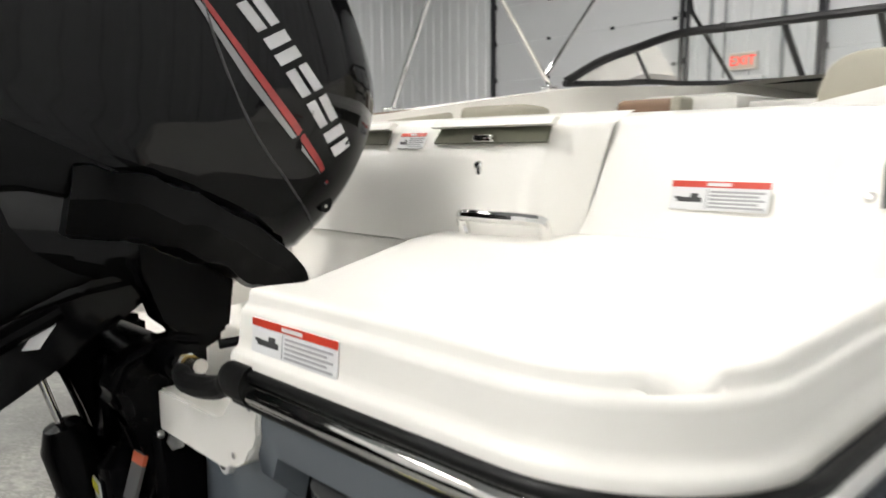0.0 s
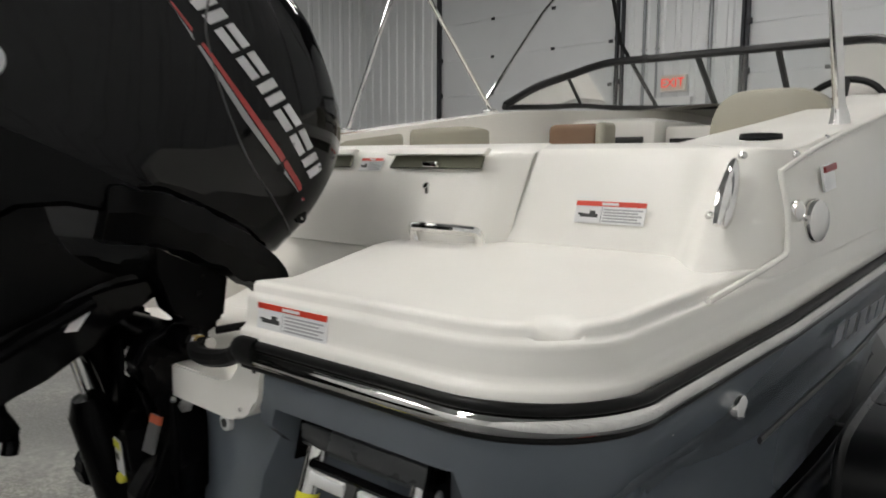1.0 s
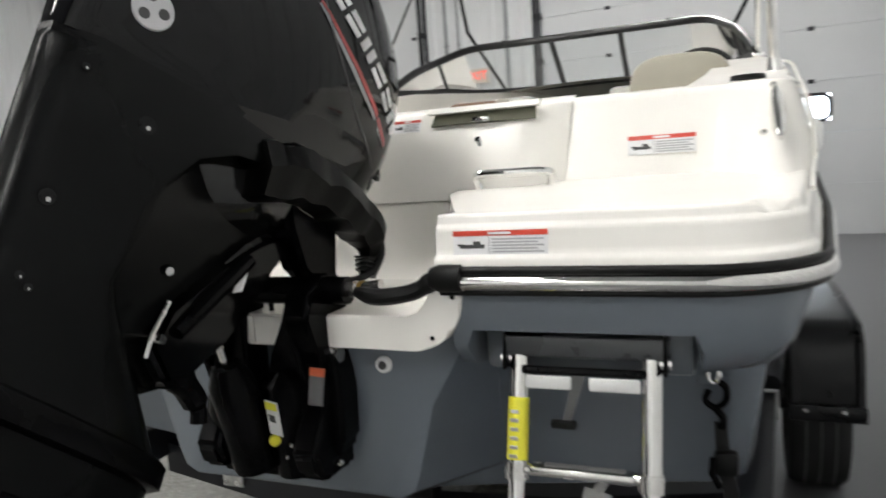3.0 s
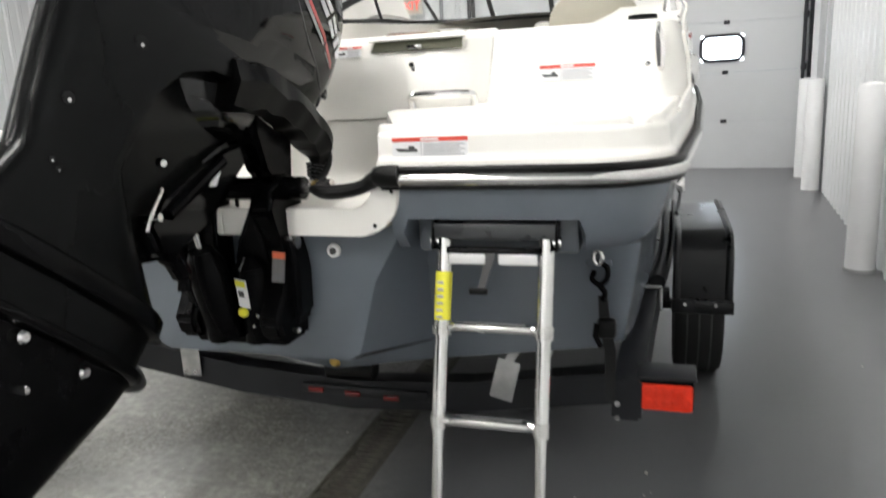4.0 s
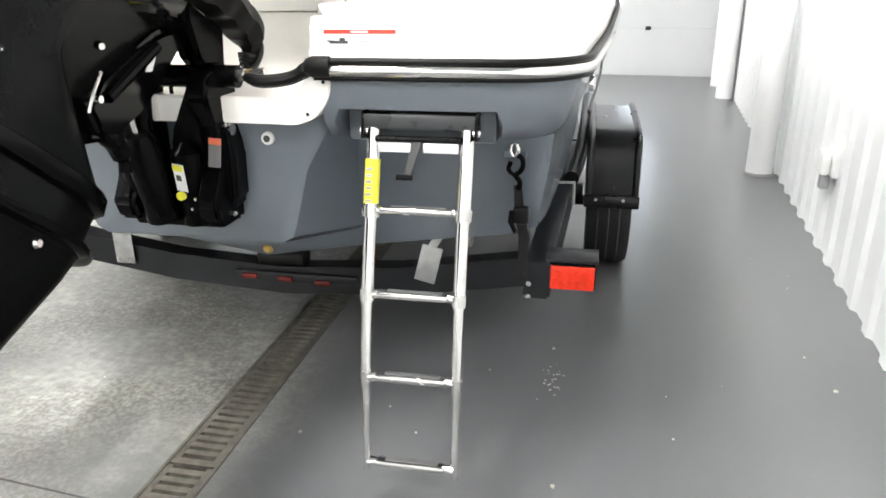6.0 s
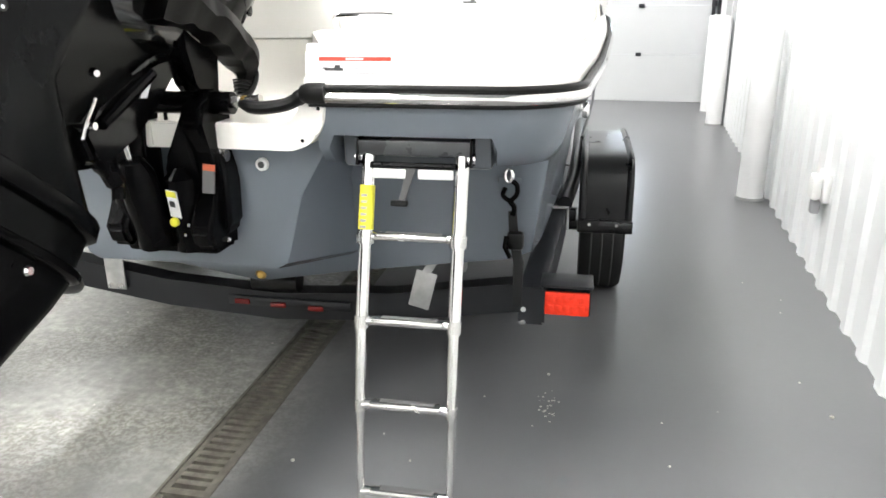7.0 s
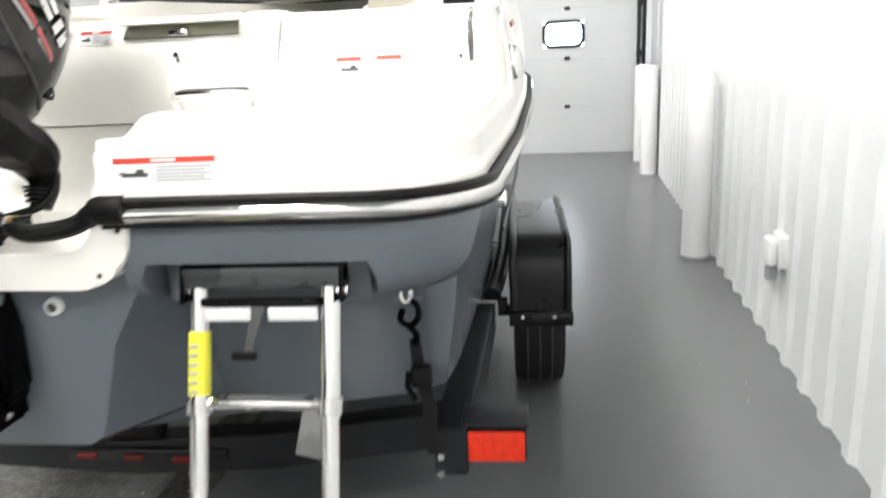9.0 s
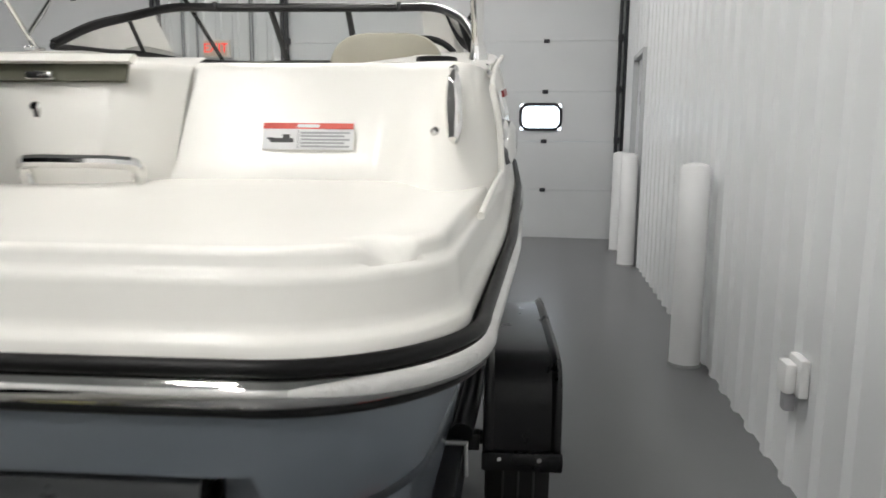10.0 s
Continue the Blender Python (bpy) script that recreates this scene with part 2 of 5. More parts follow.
    worn.data_type, worn.blend_type = "RGBA", "MULTIPLY"
    nt.links.new(g2.outputs["Value"], worn.inputs["Factor"])
    nt.links.new(base.outputs["Result"], worn.inputs["A"])
    worn.inputs["B"].default_value = (0.45, 0.43, 0.37, 1)
    nt.links.new(worn.outputs["Result"], bsdf.inputs["Base Color"])
    return m


FLOOR = floor_material()


def glass_material():
    m = bpy.data.materials.new("clear_acrylic")
    m.use_nodes = True
    nt = m.node_tree
    nt.nodes.remove(nt.nodes["Principled BSDF"])
    out = nt.nodes["Material Output"]
    tr, gl, mx, fr = (nt.nodes.new("ShaderNode" + k) for k in ("BsdfTransparent", "BsdfGlossy", "MixShader", "Fresnel"))
    tr.inputs["Color"].default_value = (0.86, 0.88, 0.88, 1)
    gl.inputs["Roughness"].default_value = 0.03
    fr.inputs["IOR"].default_value = 1.3
    nt.links.new(fr.outputs["Fac"], mx.inputs["Fac"])
    nt.links.new(tr.outputs["BSDF"], mx.inputs[1])
    nt.links.new(gl.outputs["BSDF"], mx.inputs[2])
    nt.links.new(mx.outputs["Shader"], out.inputs["Surface"])
    return m


GLASS = glass_material()
LAMP = glow("lamp_tube", (1.0, 0.98, 0.94), 66.0)
LAMPFAR = glow("dim_lamp_tube", (1.0, 0.98, 0.94), 24.0)
DAY = glow("bright_daylight_window", (0.80, 0.90, 1.0), 9.0)
EXITRED = glow("exit_letters", (1.0, 0.03, 0.02), 1.3)
EXITBODY = mat("exit_sign_body", (0.75, 0.70, 0.62), 0.4, var=0.03)

# ---- the building, in its own frame: x = 0 is the wall beside the boat, y = 10.8 the wall with the doors ----
H, LEFT, BACK, FAR = 6.2, -15.0, -7.0, 10.8


def structure(name, bm, material, label, category, smooth=False):
    ob = part(name, bm, material, None, "", smooth, BUILD)
    return tagged(ob, label, category, kind="structure")


def ribbed(bm, along, a0, a1, at, z0, z1, pitch=0.30, depth=0.024, back=0.15):
    """A ribbed steel wall: low wide ribs with sloping sides. along: the axis that it runs along; ribs stand towards the room."""
    prof = [(0, 0), (pitch * 0.56, 0), (pitch * 0.66, 1), (pitch * 0.90, 1)]
    pts, k = [], 0
    s = a0
    while s < a1:
        for d, h in prof:
            if s + d < a1:
                pts.append((s + d, h * depth))
        s += pitch
    pts.append((a1, 0))
    pts += [(a1, -back), (a0, -back)]
    if along == "y":
        lo, hi = [[(at - h, s, z) for s, h in pts] for z in (z0, z1)]
    else:
        lo, hi = [[(s, at - h, z) for s, h in pts] for z in (z0, z1)]
    ring_faces(bm, [lo, hi], True, False, False)
    return bm


gx0, gx1 = -0.877, -0.684
# the floor is one slab with a trench for the drain, which runs along the boat
bm = nb()
corners = [Vector((x, y, 0)) for x, y in ((-20, -9), (gx0, -9), (gx1, -9), (4, -9))]
tops = [Vector((x, y, 0)) for x, y in ((-20, 14), (gx0, 14), (gx1, 14), (4, 14))]
for i in (0, 2):
    bm.faces.new([bm.verts.new(p) for p in (corners[i], corners[i + 1], tops[i + 1], tops[i])])
bm.faces.new([bm.verts.new((x, y, -0.16)) for x, y in ((gx0, -9), (gx1, -9), (gx1, 14), (gx0, 14))])
for x in (gx0, gx1):
    bm.faces.new([bm.verts.new(p) for p in ((x, -9, 0), (x, 14, 0), (x, 14, -0.16), (x, -9, -0.16))])
floor = part("floor", bm, FLOOR, None, "", False)
tagged(floor, "grey sealed concrete floor with pale worn patches", "floor", kind="structure")

# unseen ceiling closes the bay; its grey is chosen to hold down bounced light
bm = box(nb(), LEFT, 0.2, BACK, FAR + 0.2, H, H + 0.15)
structure("ceiling", bm, mat("low_bounce_ceiling", (0.27, 0.28, 0.29), 0.6, var=0.06), "unseen ceiling high over the bay, kept grey to limit bounced light", "ceiling")
MDY0, MDY1, MDZ = 8.5, 9.42, 2.63
bm = ribbed(nb(), "y", BACK, MDY0 - 0.06, 0, 0, H)
ribbed(bm, "y", MDY0 - 0.06, MDY1 + 0.06, 0, MDZ + 0.06, H)
ribbed(bm, "y", MDY1 + 0.06, FAR, 0, 0, H)
structure("wall_east", bm, WALL, "glossy white ribbed steel wall", "wall")
bm = nb()
DR0, DR1, DA0, DA1 = -5.44, -0.13, -12.3, -7.78
ribbed(bm, "x", DR1, 0.0, FAR, 0, H)
ribbed(bm, "x", DA1, DR0, FAR, 0, H)
ribbed(bm, "x", LEFT, DA0, FAR, 0, H)
structure("wall_north", bm, WALL, "white ribbed steel wall between the overhead doors", "wall")
bm = ribbed(nb(), "y", BACK, FAR, 0, 0, H)
bm.transform(Matrix.Diagonal((-1, 1, 1, 1)))
bm.transform(Matrix.Translation((LEFT, 0, 0)))
structure("wall_west", bm, WALL, "white ribbed steel wall across the bay", "wall")
bm = ribbed(nb(), "x", LEFT, 0, 0, 0, H)
bm.transform(Matrix.Diagonal((1, -1, 1, 1)))
bm.transform(Matrix.Translation((0, BACK, 0)))
structure("wall_south", bm, WALL, "white ribbed steel wall behind the boat", "wall")


def overhead_door(name, x0, x1, hinges, window=None):
    """A sectional door: panels one above the other, hinges on the joints, dark tracks at the sides."""
    d = thing(name, ((x0 + x1) / 2, FAR, 0), "closed white sectional overhead door with dark tracks", "overhead door", kind="structure", m=BUILD)
    step, k = 0.77, 0
    while k * step < H - 0.1:
        z0, z1 = k * step + 0.004, min((k + 1) * step, H)
        bm = nb()
        wx = window if window and z0 < window[2] < z1 else None
        if wx:
            a, b, c, e = wx
            for q in ((x0, a, z0, z1), (b, x1, z0, z1), (a, b, z0, c), (a, b, e, z1)):
                box(bm, q[0], q[1], FAR, FAR + 0.05, q[2], q[3])
        else:
            box(bm, x0, x1, FAR, FAR + 0.05, z0, z1, 0.002, seg=1)
        p = part("door_panel", bm, DOORW, d, smooth=False, m=BUILD)
        for hx in hinges:
            bm = box(nb(), hx - 0.045, hx + 0.045, FAR - 0.02, FAR, z1 - 0.03, z1 + 0.03, 0.006)
            part("hinge", bm, TRACK, d, "dark steel hinge" if k == 0 else "", m=BUILD)
        k += 1
    for side, xx in ((1, x1), (-1, x0)):
        for a, b in ((0.0, 0.05), (0.09, 0.13)):
            bm = box(nb(), xx + side * a - 0.025, xx + side * a + 0.025, FAR - 0.11 + a * 0.5, FAR - 0.04 + a * 0.5, 0.02, H - 0.05, 0.004)
            part("door_track", bm, TRACK, d, "dark steel vertical track", m=BUILD)
        for z in (0.8, 1.57, 2.34, 3.11, 3.88, 4.65):
            bm = box(nb(), xx + side * 0.0 - 0.03, xx + side * 0.0 + 0.05, FAR - 0.12, FAR - 0.02, z - 0.05, z + 0.05, 0.008)
            part("track_bracket", bm, TRACK, d, m=BUILD)
    if window:
        a, b, c, e = window
        bm = nb()
        r, n = 0.13, 8
        rings = []
        for off, y in ((-0.02, FAR - 0.004), (-0.02, FAR - 0.02), (0.03, FAR - 0.02), (0.035, FAR + 0.03)):
            ring = []
            for cx, cz, a0 in ((b - r, e - r, 0), (a + r, e - r, 90), (a + r, c + r, 180), (b - r, c + r, 270)):
                for j in range(n + 1):
                    t = radians(a0 + 90 * j / n)
                    ring.append((cx + (r - off) * math.cos(t), y, cz + (r - off) * math.sin(t)))
            rings.append(ring)
        ring_faces(bm, rings)
        part("window_frame", bm, TRACK, d, "black rounded window frame", m=BUILD)
        bm = box(nb(), a - 0.02, b + 0.02, FAR + 0.02, FAR + 0.04, c - 0.02, e + 0.02)
        part("pane", bm, DAY, d, "pane full of bright daylight", smooth=False, m=BUILD)
    return d


overhead_door("door_1", DR0, DR1, (-1.24, -2.74, -4.25), (-1.62, -0.98, 1.72, 2.12))
overhead_door("door_2", DA0, DA1, (-7.95, -9.25, -10.8), (-10.2, -9.6, 1.72, 2.12))

# man door in the east wall
door = thing("door_3", (0, MDY0, 0), "closed white steel walk-through door in a white frame", "door", kind="structure", m=BUILD)
bm = box(nb(), 0.02, 0.07, MDY0, MDY1, 0.01, MDZ, 0.004)
leaf = part("door_leaf", bm, DOORW, door, m=BUILD)
for y0, y1, z0, z1 in ((MDY0 - 0.06, MDY0, 0, MDZ + 0.06), (MDY1, MDY1 + 0.06, 0, MDZ + 0.06), (MDY0, MDY1, MDZ, MDZ + 0.06)):
    part("door_frame", box(nb(), -0.05, 0.1, y0, y1, z0, z1, 0.006), mat("grey_frame", (0.45, 0.46, 0.47), 0.4), door, "grey steel door frame", m=BUILD)
part("door_handle", tube(nb(), [(0.02, MDY0 + 0.1, 1.2), (-0.05, MDY0 + 0.1, 1.2), (-0.05, MDY0 + 0.24, 1.2)], 0.014), STEEL, door, "steel lever handle", m=BUILD)
part("notice", box(nb(), 0.012, 0.02, MDY0 + 0.25, MDY0 + 0.6, 2.02, 2.2), mat("grey_notice", (0.25, 0.25, 0.26), 0.5), door, "small grey notice", m=BUILD)


def bollard(y, x=-0.15):
    b = thing("bollard", (x, y, 0), "white plastic-sleeved steel bollard standing by the wall", "bollard", "bollards along the wall", m=BUILD)
    bm = tube(nb(), [(x, y, 0), (x, y, 0.01), (x, y, 1.37), (x, y, 1.395), (x, y, 1.41)], [0.105, 0.105, 0.1, 0.085, 0.03], 28)
    part("sleeve", bm, BOLL, b, m=BUILD)
    bm = tube(nb(), [(x, y, 0), (x, y, 0.02)], 0.115, 28)
    part("base_ring", bm, mat("grey_sealant", (0.35, 0.35, 0.35), 0.7), b, "grey sealant ring at the floor", m=BUILD)


for y in (4.27, 8.36, 9.62):
    bollard(y)

o = thing("wall_outlet", (0, 2.42, 0.45), "white weatherproof outlet box on the ribbed wall", "outlet", m=BUILD)
part("backplate", box(nb(), -0.045, 0, 2.34, 2.50, 0.46, 0.63, 0.012), WHITEP, o, m=BUILD)
part("cover", box(nb(), -0.10, -0.045, 2.36, 2.48, 0.47, 0.61, 0.02), WHITEP, o, "domed white cover", m=BUILD)
part("plug_head", box(nb(), -0.085, -0.035, 2.39, 2.45, 0.385, 0.47, 0.012), mat("grey_plug", (0.3, 0.3, 0.31), 0.5), o, "grey plug below", m=BUILD)

s = thing("exit_sign", (-6.65, FAR - 0.04, 2.87), "beige illuminated exit sign with red letters", "exit sign", m=BUILD)
part("sign_body", box(nb(), -6.88, -6.42, FAR - 0.12, FAR - 0.035, 2.86, 3.14, 0.02), EXITBODY, s, m=BUILD)
part("sign_face", box(nb(), -6.84, -6.46, FAR - 0.126, FAR - 0.12, 2.885, 3.115), glow("exit_face", (0.62, 0.48, 0.38), 0.12), s, "glowing face", m=BUILD)


def lettering(name, text, size, m, material, parent, extrude=0.002):
    cu = bpy.data.curves.new(name, "FONT")
    cu.body, cu.size, cu.extrude, cu.align_x, cu.align_y = text, size * U, extrude, "CENTER", "CENTER"
    tmp = bpy.data.objects.new(name, cu)
    scene.collection.objects.link(tmp)
    me = bpy.data.meshes.new_from_object(tmp)
    bpy.data.objects.remove(tmp)
    me.materials.clear()
    me.materials.append(material)
    ob = new(name, me)
    ob.parent = parent
    ob.matrix_parent_inverse = parent.matrix_world.inverted()
    ob.matrix_basis = m
    return ob


lettering("letters", "EXIT", 0.21, BUILD @ Matrix.Translation(Vector((-6.65, FAR - 0.132, 3.0)) * U) @ Matrix.Rotation(radians(90), 4, "X"), EXITRED, s)
for px, pr in ((-7.25, 0.03), (-7.0, 0.02), (-6.05, 0.035)):
    cd = thing("conduit", (px, FAR - 0.05, 0), "grey steel conduit running up the ribbed wall", "conduit", "conduits by the exit sign", m=BUILD)
    part("pipe", tube(nb(), [(px, FAR - 0.06, 0.0), (px, FAR - 0.06, H)], pr, 10), mat("grey_conduit", (0.30, 0.31, 0.32), 0.4, metal=0.5), cd, m=BUILD)
    for zz in (1.2, 2.4, 3.6, 4.8):
        part("clip", box(nb(), px - pr - 0.02, px + pr + 0.02, FAR - 0.065, FAR - 0.022, zz, zz + 0.03, 0.004), GALV, cd, m=BUILD)
h = thing("wall_heater", (-6.75, FAR - 0.04, 2.62), "white wall unit with a ribbed grille", "heater", m=BUILD)
part("casing", box(nb(), -7.15, -6.3, FAR - 0.16, FAR - 0.035, 2.58, 2.76, 0.02), WHITEP, h, m=BUILD)
sg = thing("fire_sign", (-6.28, FAR - 0.04, 4.45), "narrow red and white sign high on the wall", "sign", m=BUILD)
part("sign_panel", box(nb(), -6.36, -6.22, FAR - 0.05, FAR - 0.036, 4.42, 4.85), PAPER, sg, m=BUILD)
part("red_field", box(nb(), -6.345, -6.235, FAR - 0.055, FAR - 0.05, 4.5, 4.83), RED, sg, "red field", m=BUILD)
for k in range(3):
    part("bar", box(nb(), -6.32, -6.26, FAR - 0.06, FAR - 0.055, 4.54 + k * 0.09, 4.59 + k * 0.09), PAPER, sg, m=BUILD)


def ceiling_lamp(x, y, length=1.55):
    """A high-bay fixture: a white tray with four glowing tubes, hung on two rods."""
    c = thing("ceiling_lamp", (x, y, H - 0.3), "white high-bay light with four glowing tubes", "ceiling light", "high-bay lights", m=BUILD)
    part("housing", box(nb(), x - 0.31, x + 0.31, y - length / 2, y + length / 2, H - 0.28, H - 0.2, 0.02), WHITEP, c, m=BUILD)
    for k in (-0.21, -0.07, 0.07, 0.21):
        part("tube", box(nb(), x + k - 0.058, x + k + 0.058, y - length / 2 + 0.04, y + length / 2 - 0.04, H - 0.32, H - 0.283), LAMP if x > -4 else LAMPFAR, c, "glowing tube", smooth=False, m=BUILD)
    for yy in (y - length / 3, y + length / 3):
        part("hanger", tube(nb(), [(x, yy, H - 0.2), (x, yy, H)], 0.01, 6), STEEL, c, m=BUILD)


for lx in (-3.15, -6.8, -10.6):
    for ly in (-5.8, -2.0, 2.4, 6.8):
        ceiling_lamp(lx, ly)

# ---- boat: hull and deck ----
boat = thing("boat", (BX, 2.5, 0.5), "grey and white runabout boat resting on a trailer", "boat")
STN = (-0.3, 0.2, 0.75, 1.6, 2.5, 3.5, 4.4, 5.2, 5.8, 6.15)
HW = (1.19, 1.215, 1.27, 1.315, 1.33, 1.25, 1.02, 0.66, 0.28, 0.02)


def beam(y):
    return lerp(STN, HW, y)


def sheer(y):
    return 0.06 * max(0.0, y - 0.2)


def outline(inset, yt, r=0.26, x_from=0.0, bow=6.15, y_to=None, n_side=44, shrink=1.0):
    """Half of a plan line: across the stern from the middle to the corner, round it, and forward along the side."""
    hw = beam(yt + r) - inset
    pts = [(x_from + (hw - r - x_from) * k / 30, yt) for k in range(30)]
    for k in range(25):
        a = radians(-90 + 90 * k / 24)
        pts.append((hw - r + r * math.cos(a), yt + r + r * math.sin(a)))
    end = y_to if y_to else bow
    for k in range(1, n_side + 1):
        y = yt + r + (end - yt - r) * k / n_side
        pts.append((max(0.0, (beam(min(y * 6.15 / bow, 6.15)) - inset) * shrink), y))
    return pts


bm = nb()
rings = []
for z, yt, ins, r, bow, sk in ((1.30, 0.01, 0.0, 0.225, 6.15, 1), (1.24, 0.005, 0.012, 0.225, 6.13, 1), (1.15, 0.02, 0.04, 0.24, 6.08, 1), (1.10, 0.07, 0.065, 0.22, 6.05, 0.9), (1.085, 0.14, 0.085, 0.2, 6.03, 0.9),
                            (1.07, 0.30, 0.10, 0.12, 6.0, 0.8), (0.95, 0.38, 0.125, 0.08, 5.9, 0.7), (0.80, 0.44, 0.155, 0.06, 5.75, 0.5), (0.70, 0.49, 0.17, 0.05, 5.6, 0.3), (0.67, 0.505, 0.23, 0.05, 5.5, 0.2)):
    ring = []
    for x, y in outline(ins, yt, r, bow=bow, x_from=0.5 if z > 1.08 else 0.0):
        zz = z
        if y < 0.3 and 0.54 < x < 0.99 and 1.08 < z < 1.2:
            zz = 1.186 + (z - 1.15) * 0.1
        ring.append((BX + x, y, zz + sheer(y) * sk))
    rings.append(ring)
last = outline(0.23, 0.505, 0.05, bow=5.5)
rings.append([(BX + x * 0.45, y + 0.05 * (1 - y / 5.5), 0.58 + 0.01 * y) for x, y in last])
rings.append([(BX, y + 0.10 * (1 - y / 5.5), 0.49 + 0.012 * y) for x, y in last])
ring_faces(bm, rings, False)
mirror_half(bm)
hull = part("hull", bm, HULL, boat, "glossy blue-grey moulded hull", angle=50)

# the motor pod under the engine
bm = nb()
half = []
for y, k, zb in ((0.075, 0.0, 0.757), (0.085, 0.01, 0.75), (0.7, 0.16, 0.62)):
    ring = [(0.0, zb), (0.30, zb), (0.335, zb + 0.02), (0.35, zb + 0.06), (0.40, 0.99), (0.50, 1.16), (0.50, 1.20), (0.0, 1.20)]
    if k == 0.0:
        ring = [(x - 0.008 if x else 0, z + (0.006 if z < 0.9 else 0)) for x, z in ring]
    half.append([(BX + x + (k if x > 0.2 else 0), y, z) for x, z in ring])
ring_faces(bm, half, False)
bm.faces.new([bm.verts.new(p) for p in half[0]])
mirror_half(bm)
part("motor_pod", bm, HULL, boat, "grey moulded motor pod below the engine", angle=30)

# white insert of the motor well: a lip with rounded lower corners, and the well's floor
bm = nb()
prof = [(0.0, 1.141), (0.41, 1.141)] + [(0.41 + 0.12 * math.sin(radians(a)), 1.261 - 0.12 * math.cos(radians(a))) for a in range(10, 91, 10)] + [(0.53, 1.30), (0.46, 1.30), (0.455, 1.25), (0.43, 1.222), (0.40, 1.217), (0.0, 1.217)]
ring_faces(bm, [[(BX + x, y, z) for x, z in prof] for y in (-0.002, 0.008, 0.8)], True, True, True)
bmesh.ops.bevel(bm, geom=[e for e in bm.edges if abs(e.verts[0].co.y + 0.002) < 1e-4 and abs(e.verts[1].co.y + 0.002) < 1e-4], offset=0.006, segments=2, affect="EDGES")
mirror_half(bm)
well = part("motor_well", bm, GEL, boat, "white moulded motor well with a raised lip", angle=40)
for sx, sz in ((-0.31, 1.172), (-0.258, 1.262)):
    under("screw", disc(nb(), (sx, 0.0, sz), (0, -1, 0), 0.0055, 0.005, 10), CHROME, well)

# sloping front of the motor well, up to the bulkhead
bm = nb()
rows_w = []
for y, z in ((0.40, 1.205), (0.47, 1.222), (0.55, 1.26), (0.60, 1.32), (0.625, 1.38), (0.635, 1.42), (0.66, 1.432), (0.80, 1.44)):
    rows_w.append([(BX + x, y, z) for x in (-0.46, -0.3, 0.0, 0.3, 0.46)])
ring_faces(bm, rows_w, False)
part("well_front", bm, GEL, boat, "white sloping front of the motor well", angle=50)

# rub rail: black band above, polished half-round below
line_rail = [(BX + x, y) for x, y in outline(-0.014, -0.012, 0.24, x_from=0.49)]
for zc, rad, fl, name, m_, lab in ((1.3185, 0.0095, 1.0, "rub_rail_band", RUBBER, "black rubber band of the rub rail"), (1.2935, 0.0175, 1.0, "rub_rail_insert", SMOKED, "polished half-round rub rail"), (1.2735, 0.0065, 1.0, "rub_rail_foot", RUBBER, "black rubber foot of the rub rail")):
    bm = tube(nb(), [(x, y, zc + sheer(y)) for x, y in line_rail], rad, 20, True, fl)
    part(name, bm, m_, boat, lab)
    bm = tube(nb(), [(2 * BX - x, y, zc + sheer(y)) for x, y in line_rail], rad, 20, True, fl)
    part(name, bm, m_, boat, lab)
for sx in (1, -1):
    ex = BX + sx * 0.49
    bm = tube(nb(), [(ex - sx * 0.02, -0.008, 1.303), (ex, -0.010, 1.303), (ex + sx * 0.05, -0.010, 1.303)], [0.020, 0.026, 0.026], 14, True, 1.15)
    part("rail_end_cap", bm, RUBBER, boat, "black end cap")

# swim platform on each side of the well
bm = nb()
# lip, cove, face, ledge and the flat deck's rolled edge: inset, stern line, height, corner radius
levels = [(0.0, -0.012, 1.322, 0.225), (0.0, -0.012, 1.339, 0.225), (0.003, -0.009, 1.344, 0.225), (0.010, -0.002, 1.348, 0.22), (0.014, 0.002, 1.353, 0.215), (0.016, 0.004, 1.362, 0.215), (0.019, 0.008, 1.396, 0.21), (0.020, 0.009, 1.402, 0.21),
          (0.024, 0.013, 1.407, 0.205), (0.030, 0.019, 1.410, 0.2), (0.033, 0.022, 1.415, 0.2), (0.034, 0.023, 1.424, 0.2), (0.037, 0.026, 1.4295, 0.2), (0.043, 0.032, 1.432, 0.2), (0.06, 0.05, 1.432, 0.2), (0.10, 0.09, 1.430, 0.19)]
rings, YF = [], 3.2
for ins, yt, z, rc in levels:
    ring = []
    for x, y in outline(ins, yt, rc, x_from=0.48, y_to=YF, n_side=44):
        zz = z + sheer(y) * 0.9
        near = math.hypot(x - 1.137, y - 0.084)
        if z > 1.412:
            zz -= 0.034 * max(0.0, 1 - near / 0.042)  # drain notch in the edge
        ring.append((BX + x, y, zz))
    rings.append(ring)
vr = ring_faces(bm, rings, False)
inner = [(-0.47, YF), (-0.47, 0.56), (-0.46, 0.52), (-0.31, 0.17), (-0.29, 0.125), (-0.285, 0.12)]
iv = [bm.verts.new((x, y, 1.4295 + sheer(y) * 0.9)) for x, y in inner]
bm.faces.new(vr[-1] + iv)
# wall of the motor well
low = [bm.verts.new((v.co.x - 0.01, v.co.y, 1.20)) for v in iv]
for i in range(len(iv) - 1):
    bm.faces.new((iv[i], iv[i + 1], low[i + 1], low[i]))
end = [r[0] for r in vr]
le = bm.verts.new((BX + 0.475, 0.03, 1.20))
bm.faces.new(end + [iv[-1], low[-1], le])
mirror_half(bm)
plat = part("swim_platform", bm, GEL, boat, "white moulded swim platform with a raised rim", angle=40)


